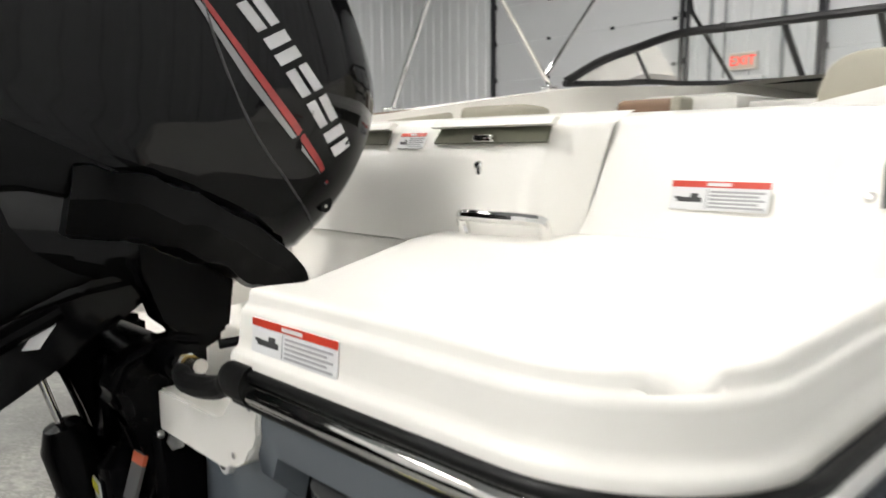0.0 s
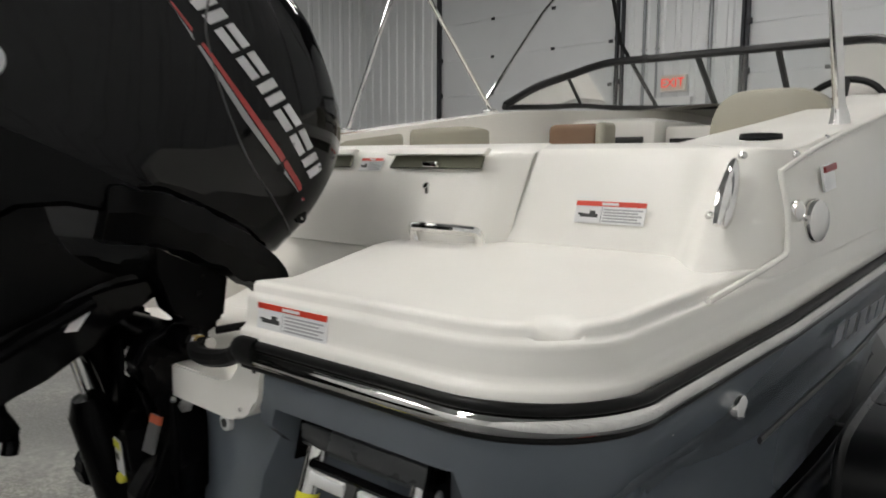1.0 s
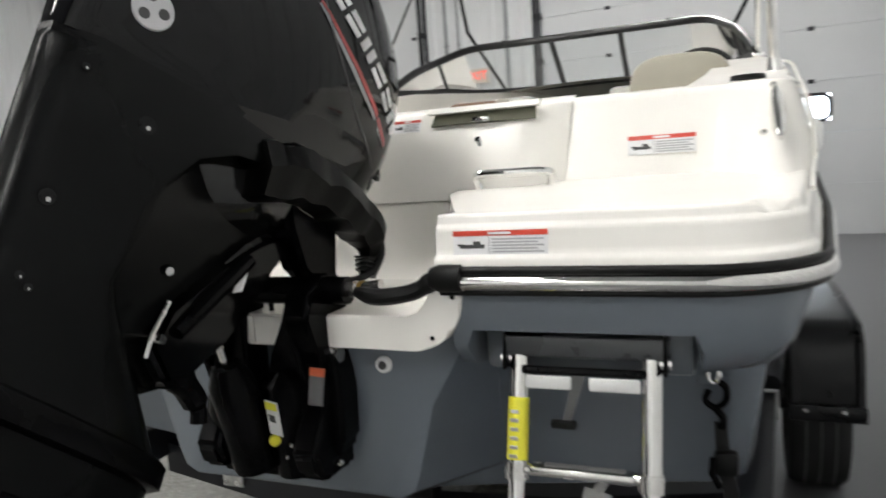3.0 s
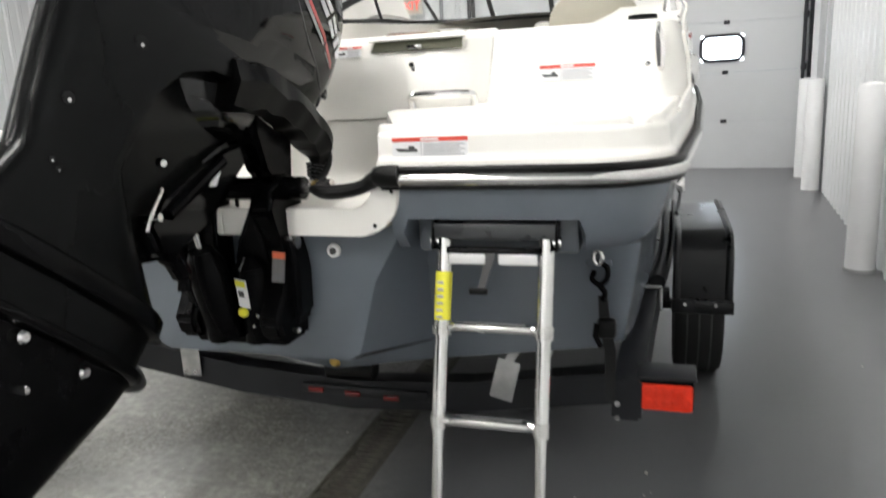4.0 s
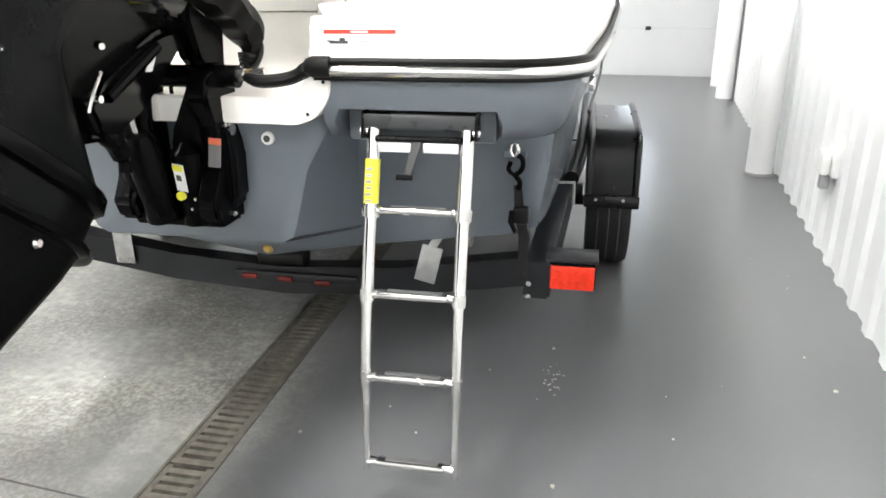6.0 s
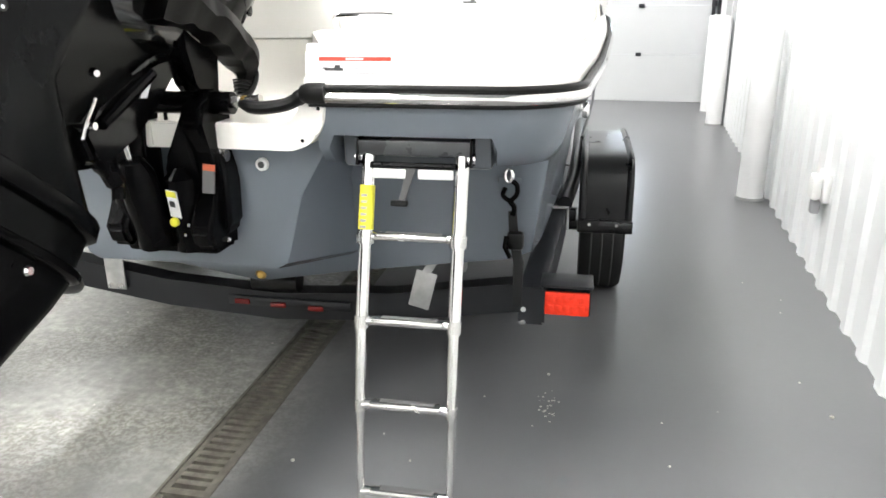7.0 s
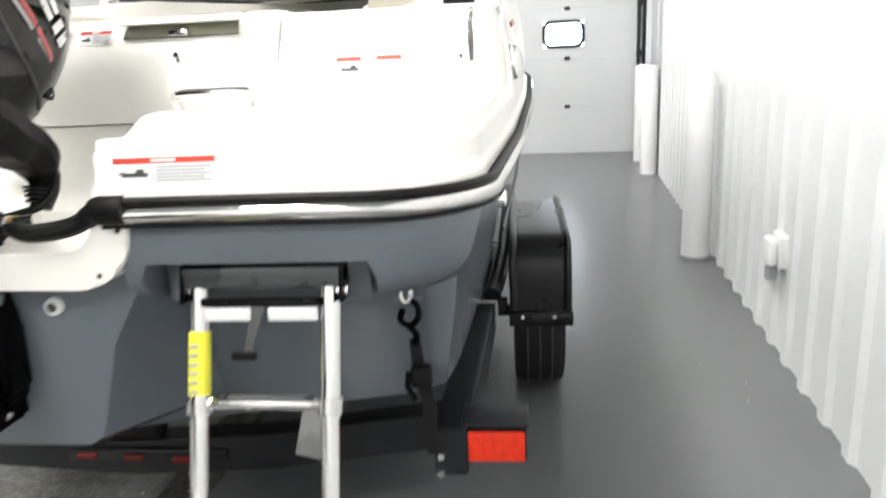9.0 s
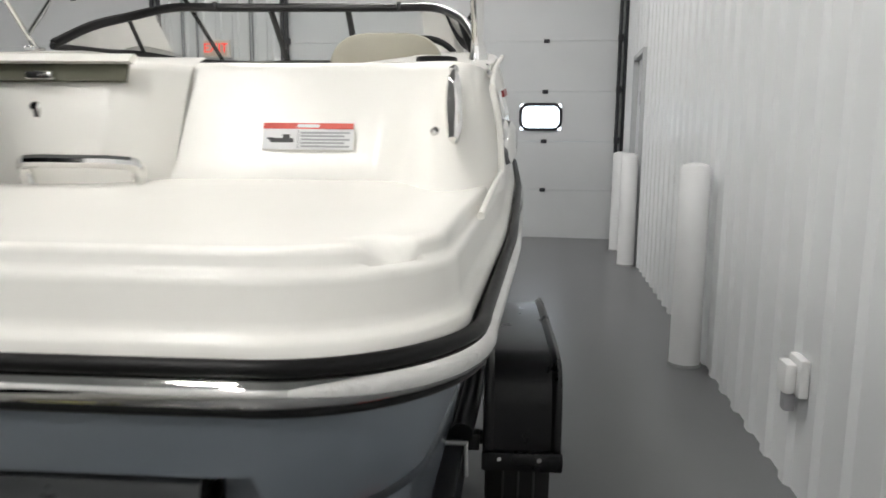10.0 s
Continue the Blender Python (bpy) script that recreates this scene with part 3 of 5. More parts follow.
def coam_top(y):
    return lerp((0.5, 0.95, 3.1, 4.6, 6.1), (1.70, 1.705, 1.99, 2.06, 1.9), y)


BULK_BASE = [(0, 0.715), (0.3, 0.715), (0.6, 0.715), (0.85, 0.715), (1.0, 0.712), (1.05, 0.70), (1.085, 0.655), (1.115, 0.605), (1.14, 0.585), (1.17, 0.59), (1.195, 0.615), (1.22, 0.66), (1.245, 0.74), (1.262, 0.82), (1.272, 0.92)]
BULK_TOP = [(0, 0.868), (0.3, 0.868), (0.6, 0.868), (0.85, 0.868), (1.0, 0.868), (1.05, 0.865), (1.085, 0.855), (1.115, 0.835), (1.14, 0.82), (1.165, 0.815), (1.185, 0.83), (1.2, 0.855), (1.21, 0.90), (1.217, 0.96), (1.225, 1.05)]


def plan_at(f):
    """The bulkhead's and coaming's plan line at a height between foot (0) and top (1)."""
    pts = []
    g = f * f
    for (x0, y0), (x1, y1) in zip(BULK_BASE, BULK_TOP):
        pts.append((x0 + (x1 - x0) * g, y0 + (y1 - y0) * f))
    for k in range(1, 37):
        y = pts[14][1] + (5.9 - pts[14][1]) * k / 36
        pts.append((max(0.03, beam(y) - 0.012 - 0.063 * g), y))
    return pts


bm = nb()
rings = []
for f, drop in ((-0.03, 0.0), (0.0, 0.0), (0.06, 0.0), (0.25, 0.0), (0.45, 0.0), (0.65, 0.0), (0.82, 0.0), (0.92, 0.0), (0.975, 0.0)):
    ring = []
    for x, y in plan_at(max(0.0, f)):
        base = 1.415 + sheer(y) * 0.9
        if f <= 0.0:
            y -= 0.012 * (1 if x < 1.25 else 0)
        ring.append((BX + x, y, base + (coam_top(y) - base) * f))
    rings.append(ring)
top = plan_at(1.0)
rings.append([(BX + x - 0.012 * (1 if x > 1.1 else 0), y + 0.012 * (1 if x < 1.2 else 0), coam_top(y)) for x, y in top])
inner = [(min(x, beam(max(y, 1.03)) - 0.36), max(y, 1.03)) for x, y in top]
for lift in (0.004, -0.03, -0.25, -0.7):
    rings.append([(BX + max(0.0, x), y, coam_top(y) + lift) for x, y in inner])
ring_faces(bm, rings, False)
mirror_half(bm)
coam = part("bulkhead_and_coaming", bm, GEL, boat, "white moulded aft bulkhead running into the cockpit coaming", angle=40)

# foredeck
bm = nb()
rows = []
for k in range(13):
    y = 4.3 + 1.75 * k / 12
    hwk = max(0.03, beam(y) - 0.3)
    rows.append([(BX + hwk * j / 8, y, coam_top(y) + 0.03 * (1 - (j / 8) ** 2)) for j in range(9)])
ring_faces(bm, rows, False)
mirror_half(bm)
part("foredeck", bm, GEL, boat, "white foredeck", angle=40)
part("cockpit_floor", box(nb(), BX - 0.95, BX + 0.95, 1.05, 4.2, 0.95, 1.0), DARK, boat, "dark cockpit carpet")

# engine-side hatch panel that stands proud of the bulkhead
HX0, HX1 = -1.34, -0.2
bm = nb()
prof = [(0.62, 1.425), (0.655, 1.52), (0.70, 1.61), (0.735, 1.675), (0.748, 1.69), (0.765, 1.697), (0.93, 1.72)]
cols = []
for x, dy in ((HX0, 0.10), (HX0 + 0.012, 0.02), (HX0 + 0.035, 0.0), (HX1 - 0.10, 0.0), (HX1 - 0.075, 0.004), (HX1 - 0.05, 0.014), (HX1 - 0.025, 0.032), (HX1, 0.056), (HX1 + 0.03, 0.10)):
    cols.append([(x, y + dy if y < 0.8 else y, z) for y, z in prof])
ring_faces(bm, cols, False)
hatch = part("bulkhead_hatch", bm, GEL, boat, "raised white hatch in the bulkhead", angle=50)
for x0, x1 in ((-0.58, -0.247), (-1.09, -0.752)):
    # dark slab laid on the hatch; its colour is the slot's inner shade
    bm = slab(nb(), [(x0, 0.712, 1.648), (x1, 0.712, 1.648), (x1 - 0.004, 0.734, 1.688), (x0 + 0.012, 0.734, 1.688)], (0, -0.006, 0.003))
    under("vent_slot_shade", bm, mat("vent_shadow_box", (0.10, 0.10, 0.07), 0.8), hatch, "dark slab for the shade inside a vent slot")
    bm = slab(nb(), [(x0 - 0.01, 0.722, 1.684), (x1 + 0.01, 0.722, 1.684), (x1 + 0.012, 0.74, 1.70), (x0 - 0.012, 0.74, 1.70)], (0, -0.018, 0.004))
    under("slot_lip", bm, GEL, hatch, "white lip over the slot")
    xm = (x0 + x1) / 2
    under("latch", box(nb(), xm - 0.028, xm + 0.028, 0.69, 0.712, 1.652, 1.668, 0.005), CHROME, hatch, "small chrome latch")
under("lock", disc(nb(), (-0.426, 0.70, 1.597), (0, -1, 0.4), 0.011, 0.012, 14, 0.003), CHROME, hatch, "small chrome key lock")
under("lock_flap", box(nb(), -0.424, -0.412, 0.684, 0.69, 1.578, 1.598, 0.002), STEEL, hatch)
# grab handle: a flat polished frame
bm = tube(nb(), smooth_line([(-0.405, 0.632, 1.445), (-0.41, 0.622, 1.488), (-0.38, 0.60, 1.497), (-0.30, 0.592, 1.498), (-0.22, 0.60, 1.497), (-0.19, 0.622, 1.488), (-0.195, 0.632, 1.445)], 6), 0.013, 10)
under("grab_handle", bm, CHROME, hatch, "polished grab handle")
under("handle_base", box(nb(), -0.405, -0.195, 0.618, 0.64, 1.438, 1.449, 0.005), STEEL, hatch)

# cleats, screws, fuel filler, drink holder
def chrome_oval(bm, c, axis_long, axis_out, a, b, d):
    c, l, o = Vector(c), Vector(axis_long).normalized(), Vector(axis_out).normalized()
    w = l.cross(o)
    rings = []
    for k, (s, h) in enumerate(((1.0, 0.0), (1.0, 0.35), (0.9, 0.75), (0.6, 1.0))):
        rings.append([c + l * a * s * math.cos(t) + w * b * s * math.sin(t) + o * d * h for t in (2 * math.pi * j / 24 for j in range(24))])
    ring_faces(bm, rings, True, True, True)
    return bm


out = Vector((0.75, -0.66, 0.1))
cl = chrome_oval(nb(), (0.393, 0.715, 1.602), (-0.05, 0.45, 1), Vector((0.15, -0.9, 0.4)), 0.082, 0.017, 0.028)
part("cleat", cl, CHROME, boat, "polished oval pull-up cleat")
part("cleat_bar", tube(nb(), [(0.396, 0.635, 1.545), (0.394, 0.668, 1.60), (0.388, 0.73, 1.662)], [0.008, 0.014, 0.008], 10), CHROME, boat)
for p in ((0.386, 0.80, 1.682), (0.357, 0.70, 1.557), (0.455, 0.95, 1.685), (0.45, 1.25, 1.73), (0.46, 1.6, 1.77), (0.463, 1.7, 1.785), (0.467, 1.66, 1.775)):
    part("screw_cap", disc(nb(), p, (0.6, -0.6, 0.3), 0.009, 0.012, 12, 0.003), STEEL, boat)
FX = 0.495
part("fuel_filler", chrome_oval(nb(), (FX - 0.008, 0.965, 1.537), (0, 0.1, 1), (1, -0.2, 0.12), 0.052, 0.052, 0.035), CHROME, boat, "round chrome fuel filler cap")
part("fuel_vent", chrome_oval(nb(), (FX - 0.014, 0.862, 1.565), (0, 0.1, 1), (1, -0.25, 0.12), 0.024, 0.02, 0.02), CHROME, boat, "small chrome vent")
part("cup_holder", tube(nb(), [(0.33, 1.12, 1.728), (0.33, 1.12, 1.742), (0.33, 1.12, 1.744)], [0.052, 0.05, 0.03], 20), RUBBER, boat, "black drink holder")
bm = slab(nb(), [(0.494, 1.06, 1.60), (0.502, 1.13, 1.61), (0.49, 1.14, 1.67), (0.482, 1.07, 1.66)], (0.006, -0.001, 0.001))
lab = part("fuel_label", bm, PAPER, boat, "small white and red fuel label")
under("label_head", slab(nb(), [(0.4915, 1.067, 1.645), (0.4995, 1.137, 1.655), (0.496, 1.14, 1.67), (0.488, 1.07, 1.66)], (0.006, -0.001, 0.001)), REDDECAL, lab)
# raised bead that climbs the coaming
bm = tube(nb(), smooth_line([(0.452, 0.45, 1.425), (0.470, 0.65, 1.452), (0.483, 0.765, 1.472), (0.488, 0.80, 1.49), (0.483, 0.805, 1.57), (0.468, 0.80, 1.64), (0.468, 0.84, 1.66), (0.475, 1.18, 1.725), (0.50, 1.84, 1.825), (0.505, 2.6, 1.91)], 6), 0.0065, 8)
part("moulded_bead", bm, GEL, boat)


def warning_label(p0, right, up, w, h, parent):
    """A warning label: red head with a pale bar, a small dark boat shape and lines of small print."""
    p0, r, u = Vector(p0), Vector(right).normalized(), Vector(up).normalized()
    n = r.cross(u).normalized()

    def q(a, b, c, d, lift):
        return [p0 + r * w * a + u * h * b + n * lift, p0 + r * w * c + u * h * b + n * lift, p0 + r * w * c + u * h * d + n * lift, p0 + r * w * a + u * h * d + n * lift]
    base = part("warning_label", slab(nb(), q(0, 0, 1, 1, 0.0), n * 0.002), PAPER, parent, "white warning label with a red head")
    under("red_head", slab(nb(), q(0, 0.78, 1, 1, 0.002), n * 0.001), RED, base, "red head band")
    under("head_bar", slab(nb(), q(0.38, 0.83, 0.62, 0.94, 0.003), n * 0.001), PAPER, base)
    bm = nb()
    slab(bm, q(0.08, 0.26, 0.34, 0.42, 0.002), n * 0.001)
    slab(bm, q(0.22, 0.42, 0.30, 0.56, 0.002), n * 0.001)
    slab(bm, q(0.05, 0.36, 0.12, 0.44, 0.002), n * 0.001)
    under("boat_pictogram", bm, INK, base, "small dark boat picture")
    under("divider", slab(nb(), q(0.385, 0.04, 0.395, 0.74, 0.002), n * 0.001), GREYINK, base)
    for k in range(5):
        under("print_line", slab(nb(), q(0.42, 0.08 + k * 0.13, 0.96 - 0.06 * (k % 2), 0.15 + k * 0.13, 0.002), n * 0.001), GREYINK, base)


warning_label((-0.25, 0.0015, 1.350), (1, 0, 0), (0, 0.115, 1), 0.20, 0.049, boat)
warning_label((0.005, 0.757, 1.521), (1, -0.03, 0), (0, 0.33, 1), 0.186, 0.055, boat)
warning_label((-0.713, 0.709, 1.638), (1, 0, 0), (0, 0.54, 1), 0.092, 0.042, boat)

# hull side: dark stripe, plain blocks where the name stands, through-hull fittings
bm = nb()
tube(bm, [(BX + beam(y) - 0.045, y, 1.03 + sheer(y) * 0.9) for y in [0.8 + 0.15 * k for k in range(26)]], 0.006, 6, True, 1.6)
part("hull_stripe", bm, FRAME, boat, "dark stripe along the hull side")
for k in range(9):
    y = 1.25 + k * 0.12
    x = BX + beam(y) - 0.028
    part("name_block", slab(nb(), [(x, y, 1.19), (x + 0.003, y + 0.085, 1.195), (x + 0.010, y + 0.095, 1.25), (x + 0.007, y + 0.01, 1.245)], (0.004, 0, 0)), mat("dull_name_decal", (0.20, 0.21, 0.235), 0.3), boat, "grey block of a name decal")
part("through_hull", chrome_oval(nb(), (0.455, 0.62, 1.19), (0, 0.1, 1), (1, -0.1, -0.1), 0.028, 0.028, 0.022), CHROME, boat, "chrome through-hull fitting")
part("hull_plate", slab(nb(), [(0.43, 0.36, 1.2), (0.437, 0.46, 1.2), (0.441, 0.46, 1.225), (0.434, 0.36, 1.225)], (0.004, 0, 0)), PAPER, boat, "small pale builder plate")

# transom fittings
part("drain_fitting", tube(nb(), [(-0.472, 0.078, 1.085), (-0.472, 0.064, 1.085), (-0.472, 0.062, 1.085)], [0.020, 0.019, 0.011], 20), WHITEP, boat, "round white drain fitting")
# ink-dark disc on the fitting, painted as the shade in its bore
part("drain_bore_shade", disc(nb(), (-0.472, 0.063, 1.085), (0, -1, 0), 0.0105, 0.002, 16), INK, boat)
part("drain_plug", tube(nb(), [(BX + 0.01, 0.60, 0.535), (BX + 0.01, 0.575, 0.53), (BX + 0.01, 0.565, 0.53)], [0.026, 0.022, 0.012], 8), BRASS, boat, "brass drain plug")
part("tow_eye_plate", box(nb(), 0.20, 0.275, 0.345, 0.36, 0.985, 1.06, 0.006), HULL, boat, "grey tow eye plate")
bm = nb()
rings = tube(bm, [(0.237 + 0.012 * math.sin(a), 0.34 - 0.016 * (1 - abs(math.cos(a)) * 0.2), 1.02 + 0.022 * math.cos(a)) for a in [2 * math.pi * k / 16 for k in range(17)]], 0.006, 8)
part("tow_eye", bm, CHROME, boat, "steel tow eye")

# ---- boat: windshield, seats, bimini frame ----
ws = thing("windshield", (BX, 3.6, 2.0), "curved clear boat windshield in a black frame", "windshield")
base_line = [(1.17, 3.21, 2.03), (1.14, 3.70, 2.06), (1.10, 4.14, 2.095), (0.94, 4.48, 2.09), (0.6, 4.62, 2.085), (0.257, 4.65, 2.085), (0.0, 4.65, 2.085)]
top_line = [(1.17, 3.23, 2.045), (1.10, 3.50, 2.18), (1.03, 3.80, 2.28), (0.86, 4.08, 2.385), (0.55, 4.22, 2.41), (0.265, 4.25, 2.415), (0.0, 4.25, 2.415)]
base_s, top_s = smooth_line(base_line, 6), smooth_line(top_line, 6)


for name, ln, rad in (("bottom_frame", base_s, 0.017), ("top_frame", top_s, 0.023)):
    full = [Vector((BX + p[0], p[1], p[2])) for p in ln] + [Vector((BX - p[0], p[1], p[2])) for p in reversed(ln[:-1])]
    part(name, tube(nb(), full, rad, 8, True, 1.2), FRAME, ws, "black " + name.replace("_", " "))
stops = ((12, 0.013), (30, 0.022))
for s in (1, -1):
    f = lambda p: Vector((BX + s * p[0], p[1], p[2]))
    for i, rad in stops:
        part("post", tube(nb(), [f(base_s[i]), f(top_s[i])], rad, 8), FRAME, ws, "black post")
    for a, b in ((1, 12), (12, 30), (30, 36)):
        bm = nb()
        ring_faces(bm, [[f(p) for p in base_s[a:b + 1]], [f(p) for p in top_s[a:b + 1]]], False)
        pane = part("pane", bm, GLASS, ws, "clear pane")
        pane.visible_shadow = False
    part("latch", box(nb(), BX + s * 0.62 - 0.015, BX + s * 0.62 + 0.015, 4.17, 4.21, 2.39, 2.44, 0.006), FRAME, ws)

cons = thing("console", (0.0, 3.7, 1.0), "white moulded dash console under the windshield", "console", "consoles")
part("body", box(nb(), BX + 0.26, BX + 1.0, 3.6, 4.55, 1.0, 1.95, 0.05), GEL, cons)
# thin black strip painted in for the shaded gap below the dash
part("dash_gap_shade", box(nb(), BX + 0.32, BX + 0.92, 3.57, 3.61, 1.79, 1.83, 0.006), mat("dash_gap_black", (0.02, 0.02, 0.02), 0.4), cons, "thin black strip for the shaded gap below the dash")
cons2 = copy_thing(cons, Matrix.Translation(Vector((-1.26, 3.7, 1.0)) * U))
wheel = thing("steering_wheel", (0.05, 3.2, 1.75), "black three-spoke steering wheel", "steering wheel")
wc, wu, wr = Vector((0.10, 3.2, 1.92)), Vector((0, 0.5, 0.87)), Vector((1, 0, 0))
part("rim", tube(nb(), [wc + (wr * math.cos(a) + wu * math.sin(a)) * 0.19 for a in [2 * math.pi * k / 32 for k in range(33)]], 0.017, 8), RUBBER, wheel)
for a in (90, 210, 330):
    part("spoke", tube(nb(), [wc, wc + (wr * math.cos(radians(a)) + wu * math.sin(radians(a))) * 0.19], 0.013, 8, True, 1.6), FRAME, wheel)
part("column", tube(nb(), [wc, wc + Vector((0, 0.22, -0.1))], 0.03, 10), FRAME, wheel)


def cushion(bm, x0, x1, y0, y1, z0, z1, b, m=None):
    return box(bm, x0, x1, y0, y1, z0, z1, b, m, 4)


seat = thing("helm_seat", (0.06, 2.2, 1.0), "beige vinyl helm seat with a rounded back", "boat seat")
bm = nb()
rings = []
for dy, sc in ((-0.055, 0.90), (-0.045, 0.97), (-0.02, 1.0), (0.05, 1.0), (0.075, 0.97), (0.085, 0.9)):
    ring = []
    for k in range(25):
        a = math.pi * k / 24
        ring.append((0.055 + 0.235 * sc * math.copysign(abs(math.cos(a)) ** 0.55, math.cos(a)), 2.2 + dy, 1.70 + 0.255 * sc * math.sin(a) ** 0.6))
    ring += [(0.055 - 0.235 * sc, 2.2 + dy, 1.3), (0.055 + 0.235 * sc, 2.2 + dy, 1.3)]
    rings.append(ring)
ring_faces(bm, rings, True, True, True)
part("backrest", bm, BEIGE, seat)
part("seat_cushion", cushion(nb(), -0.18, 0.28, 2.25, 2.75, 1.35, 1.5, 0.04), BEIGE, seat)
part("pedestal", tube(nb(), [(0.05, 2.5, 1.0), (0.05, 2.5, 1.35)], 0.06, 14), STEEL, seat, "steel pedestal")

bench = thing("port_lounge", (-1.7, 2.0, 1.0), "beige vinyl lounge along the side with brown trim", "boat seat")
for y0, y1, z0, z1 in ((0.98, 2.015, 1.735, 1.835), (2.03, 4.0, 1.85, 1.98)):
    bm = cushion(nb(), -1.86, -1.72, y0, y1, 1.42, z0, 0.05)
    for v in bm.verts:
        if v.co.z > 1.55:
            v.co.z += (z1 - z0) * (v.co.y - y0) / (y1 - y0)
    part("back_cushion", bm, BEIGE, bench, "padded back cushion")
    part("piping", tube(nb(), [(-1.79, y0 + 0.04, z0), (-1.79, y1 - 0.04, z1)], 0.006, 6), BROWN, bench, "brown piping")
part("seat_cushion", cushion(nb(), -1.66, -1.2, 1.0, 2.55, 1.3, 1.42, 0.04), BEIGE, bench)
part("bench_base", box(nb(), -1.78, -1.22, 1.0, 2.55, 1.0, 1.3, 0.02), GEL, bench)
ps = thing("passenger_seat", (-1.45, 2.95, 1.0), "brown and beige passenger seat by the console", "boat seat")
part("brown_back", cushion(nb(), -1.38, -1.05, 2.86, 2.98, 1.4, 1.885, 0.04), BROWN, ps, "brown vinyl back")
part("beige_bolster", cushion(nb(), -1.06, -1.0, 2.84, 3.0, 1.4, 1.89, 0.025), BEIGE, ps, "beige bolster")
part("base", box(nb(), -1.52, -1.05, 2.88, 3.3, 1.0, 1.4, 0.03), GEL, ps)
ss = thing("walk_through_door", (-0.75, 3.6, 1.0), "white panel between the consoles, its shaded gap a dark strip", "panel")
part("panel", box(nb(), -1.02, -0.52, 3.72, 3.77, 1.0, 1.9, 0.02), GEL, ss)
# solid dark strip on the panel, coloured as the gap's shade
part("gap_shade", box(nb(), -0.98, -0.56, 3.705, 3.72, 1.74, 1.82), DARK, ss, "dark strip for the shade in the gap")

bim = thing("bimini_frame", (BX, 2.7, 1.9), "polished tube bimini frame with folded black canvas", "bimini top")
for s in (1, -1):
    X = BX + s * 1.18
    f = lambda y, z, dx=0.0: (X + s * dx, y, z)
    part("main_leg", tube(nb(), [f(3.07, 2.01), f(2.46, 2.60), f(2.0, 3.04)], 0.014, 10), CHROME, bim, "polished main leg")
    part("brace", tube(nb(), [f(3.02, 2.06), f(3.69, 2.72), f(4.1, 3.05), f(4.4, 3.26)], 0.012, 10), CHROME, bim, "polished brace")
    if s < 0:
        part("rear_leg", tube(nb(), [f(1.80, 1.83), f(2.13, 2.54), f(2.33, 2.95)], 0.012, 10), CHROME, bim, "polished rear leg")
    part("strap", tube(nb(), [f(5.02, 2.05, -0.35), f(4.92, 2.67), f(4.65, 3.25)], 0.009, 6, True, 2.0), CANVAS, bim, "black strap")
    part("deck_mount", box(nb(), X - 0.03, X + 0.03, 3.02, 3.12, 1.975, 2.01, 0.008), CHROME, bim, "chrome deck mount")
    if s < 0:
        part("deck_mount", box(nb(), X - 0.03, X + 0.03, 1.75, 1.85, 1.80, 1.835, 0.008), CHROME, bim, "chrome deck mount")
bm = nb()
for lift in (0.0, 0.02):
    rows_c = []
    for k in range(13):
        a_ = math.pi * k / 12
        rows_c.append([(BX - 1.2 * math.cos(a_), y, zb + 0.32 * math.sin(a_) ** 0.7 + lift) for y, zb in ((3.0, 2.96), (3.5, 3.05), (4.05, 2.98), (4.4, 3.14), (4.7, 3.25))])
    ring_faces(bm, rows_c, False)
part("canopy", bm, CANVAS, bim, "black canvas canopy")
# the bimini's starboard rear leg: a tall polished pole on the coaming
pole = thing("starboard_bimini_leg", (0.425, 1.53, 1.775), "polished starboard rear leg of the bimini, standing on the coaming", "pole")
part("tube", tube(nb(), [(0.425, 1.53, 1.79), (0.40, 1.44, 2.2), (0.36, 1.3, 2.9)], 0.017, 12), CHROME, pole)
part("foot", tube(nb(), [(0.425, 1.53, 1.775), (0.425, 1.53, 1.80), (0.42, 1.525, 1.84)], [0.03, 0.026, 0.018], 16), CHROME, pole, "polished foot")

# ---- outboard engine, tilted ----
eng = thing("outboard_engine", (BX, 0.0, 1.0), "black outboard engine with red decal, tilted on the transom", "outboard engine")
CA, SA = math.cos(radians(27)), math.sin(radians(27))


def E(f, x, u):
    """Engine frame: f forward, x to starboard, u up along the leg."""
    return Vector((BX + x, f * CA + u * SA, 1.25 - f * SA + u * CA))


PLAN = ((0, 0.03), (0.015, 0.05), (0.05, 0.068), (0.12, 0.088), (0.25, 0.142), (0.42, 0.194), (0.58, 0.214), (0.74, 0.213), (0.86, 0.188), (0.94, 0.14), (0.98, 0.085), (1.0, 0.03))


def section(fr, ff, w, u, tilt=0.0, plan=PLAN):
    pts = [(fr + (ff - fr) * s, h * w / 0.214) for s, h in plan]
    pts = pts + [(f, -x) for f, x in reversed(pts)]
    return [E(f, x, u + tilt * (f - fr)) for f, x in pts]


def sections(rows, sub=4, plan=PLAN):
    rr = smooth_line([Vector((a, b, c)) for _, a, b, c in rows], sub)
    us = []
    for (u0, *_), (u1, *_) in zip(rows, rows[1:]):
        us += [u0 + (u1 - u0) * k / sub for k in range(sub)]
    us.append(rows[-1][0])
    return [section(r.x, r.y, r.z, u, 0.0, plan) for r, u in zip(rr, us)]


bm = nb()
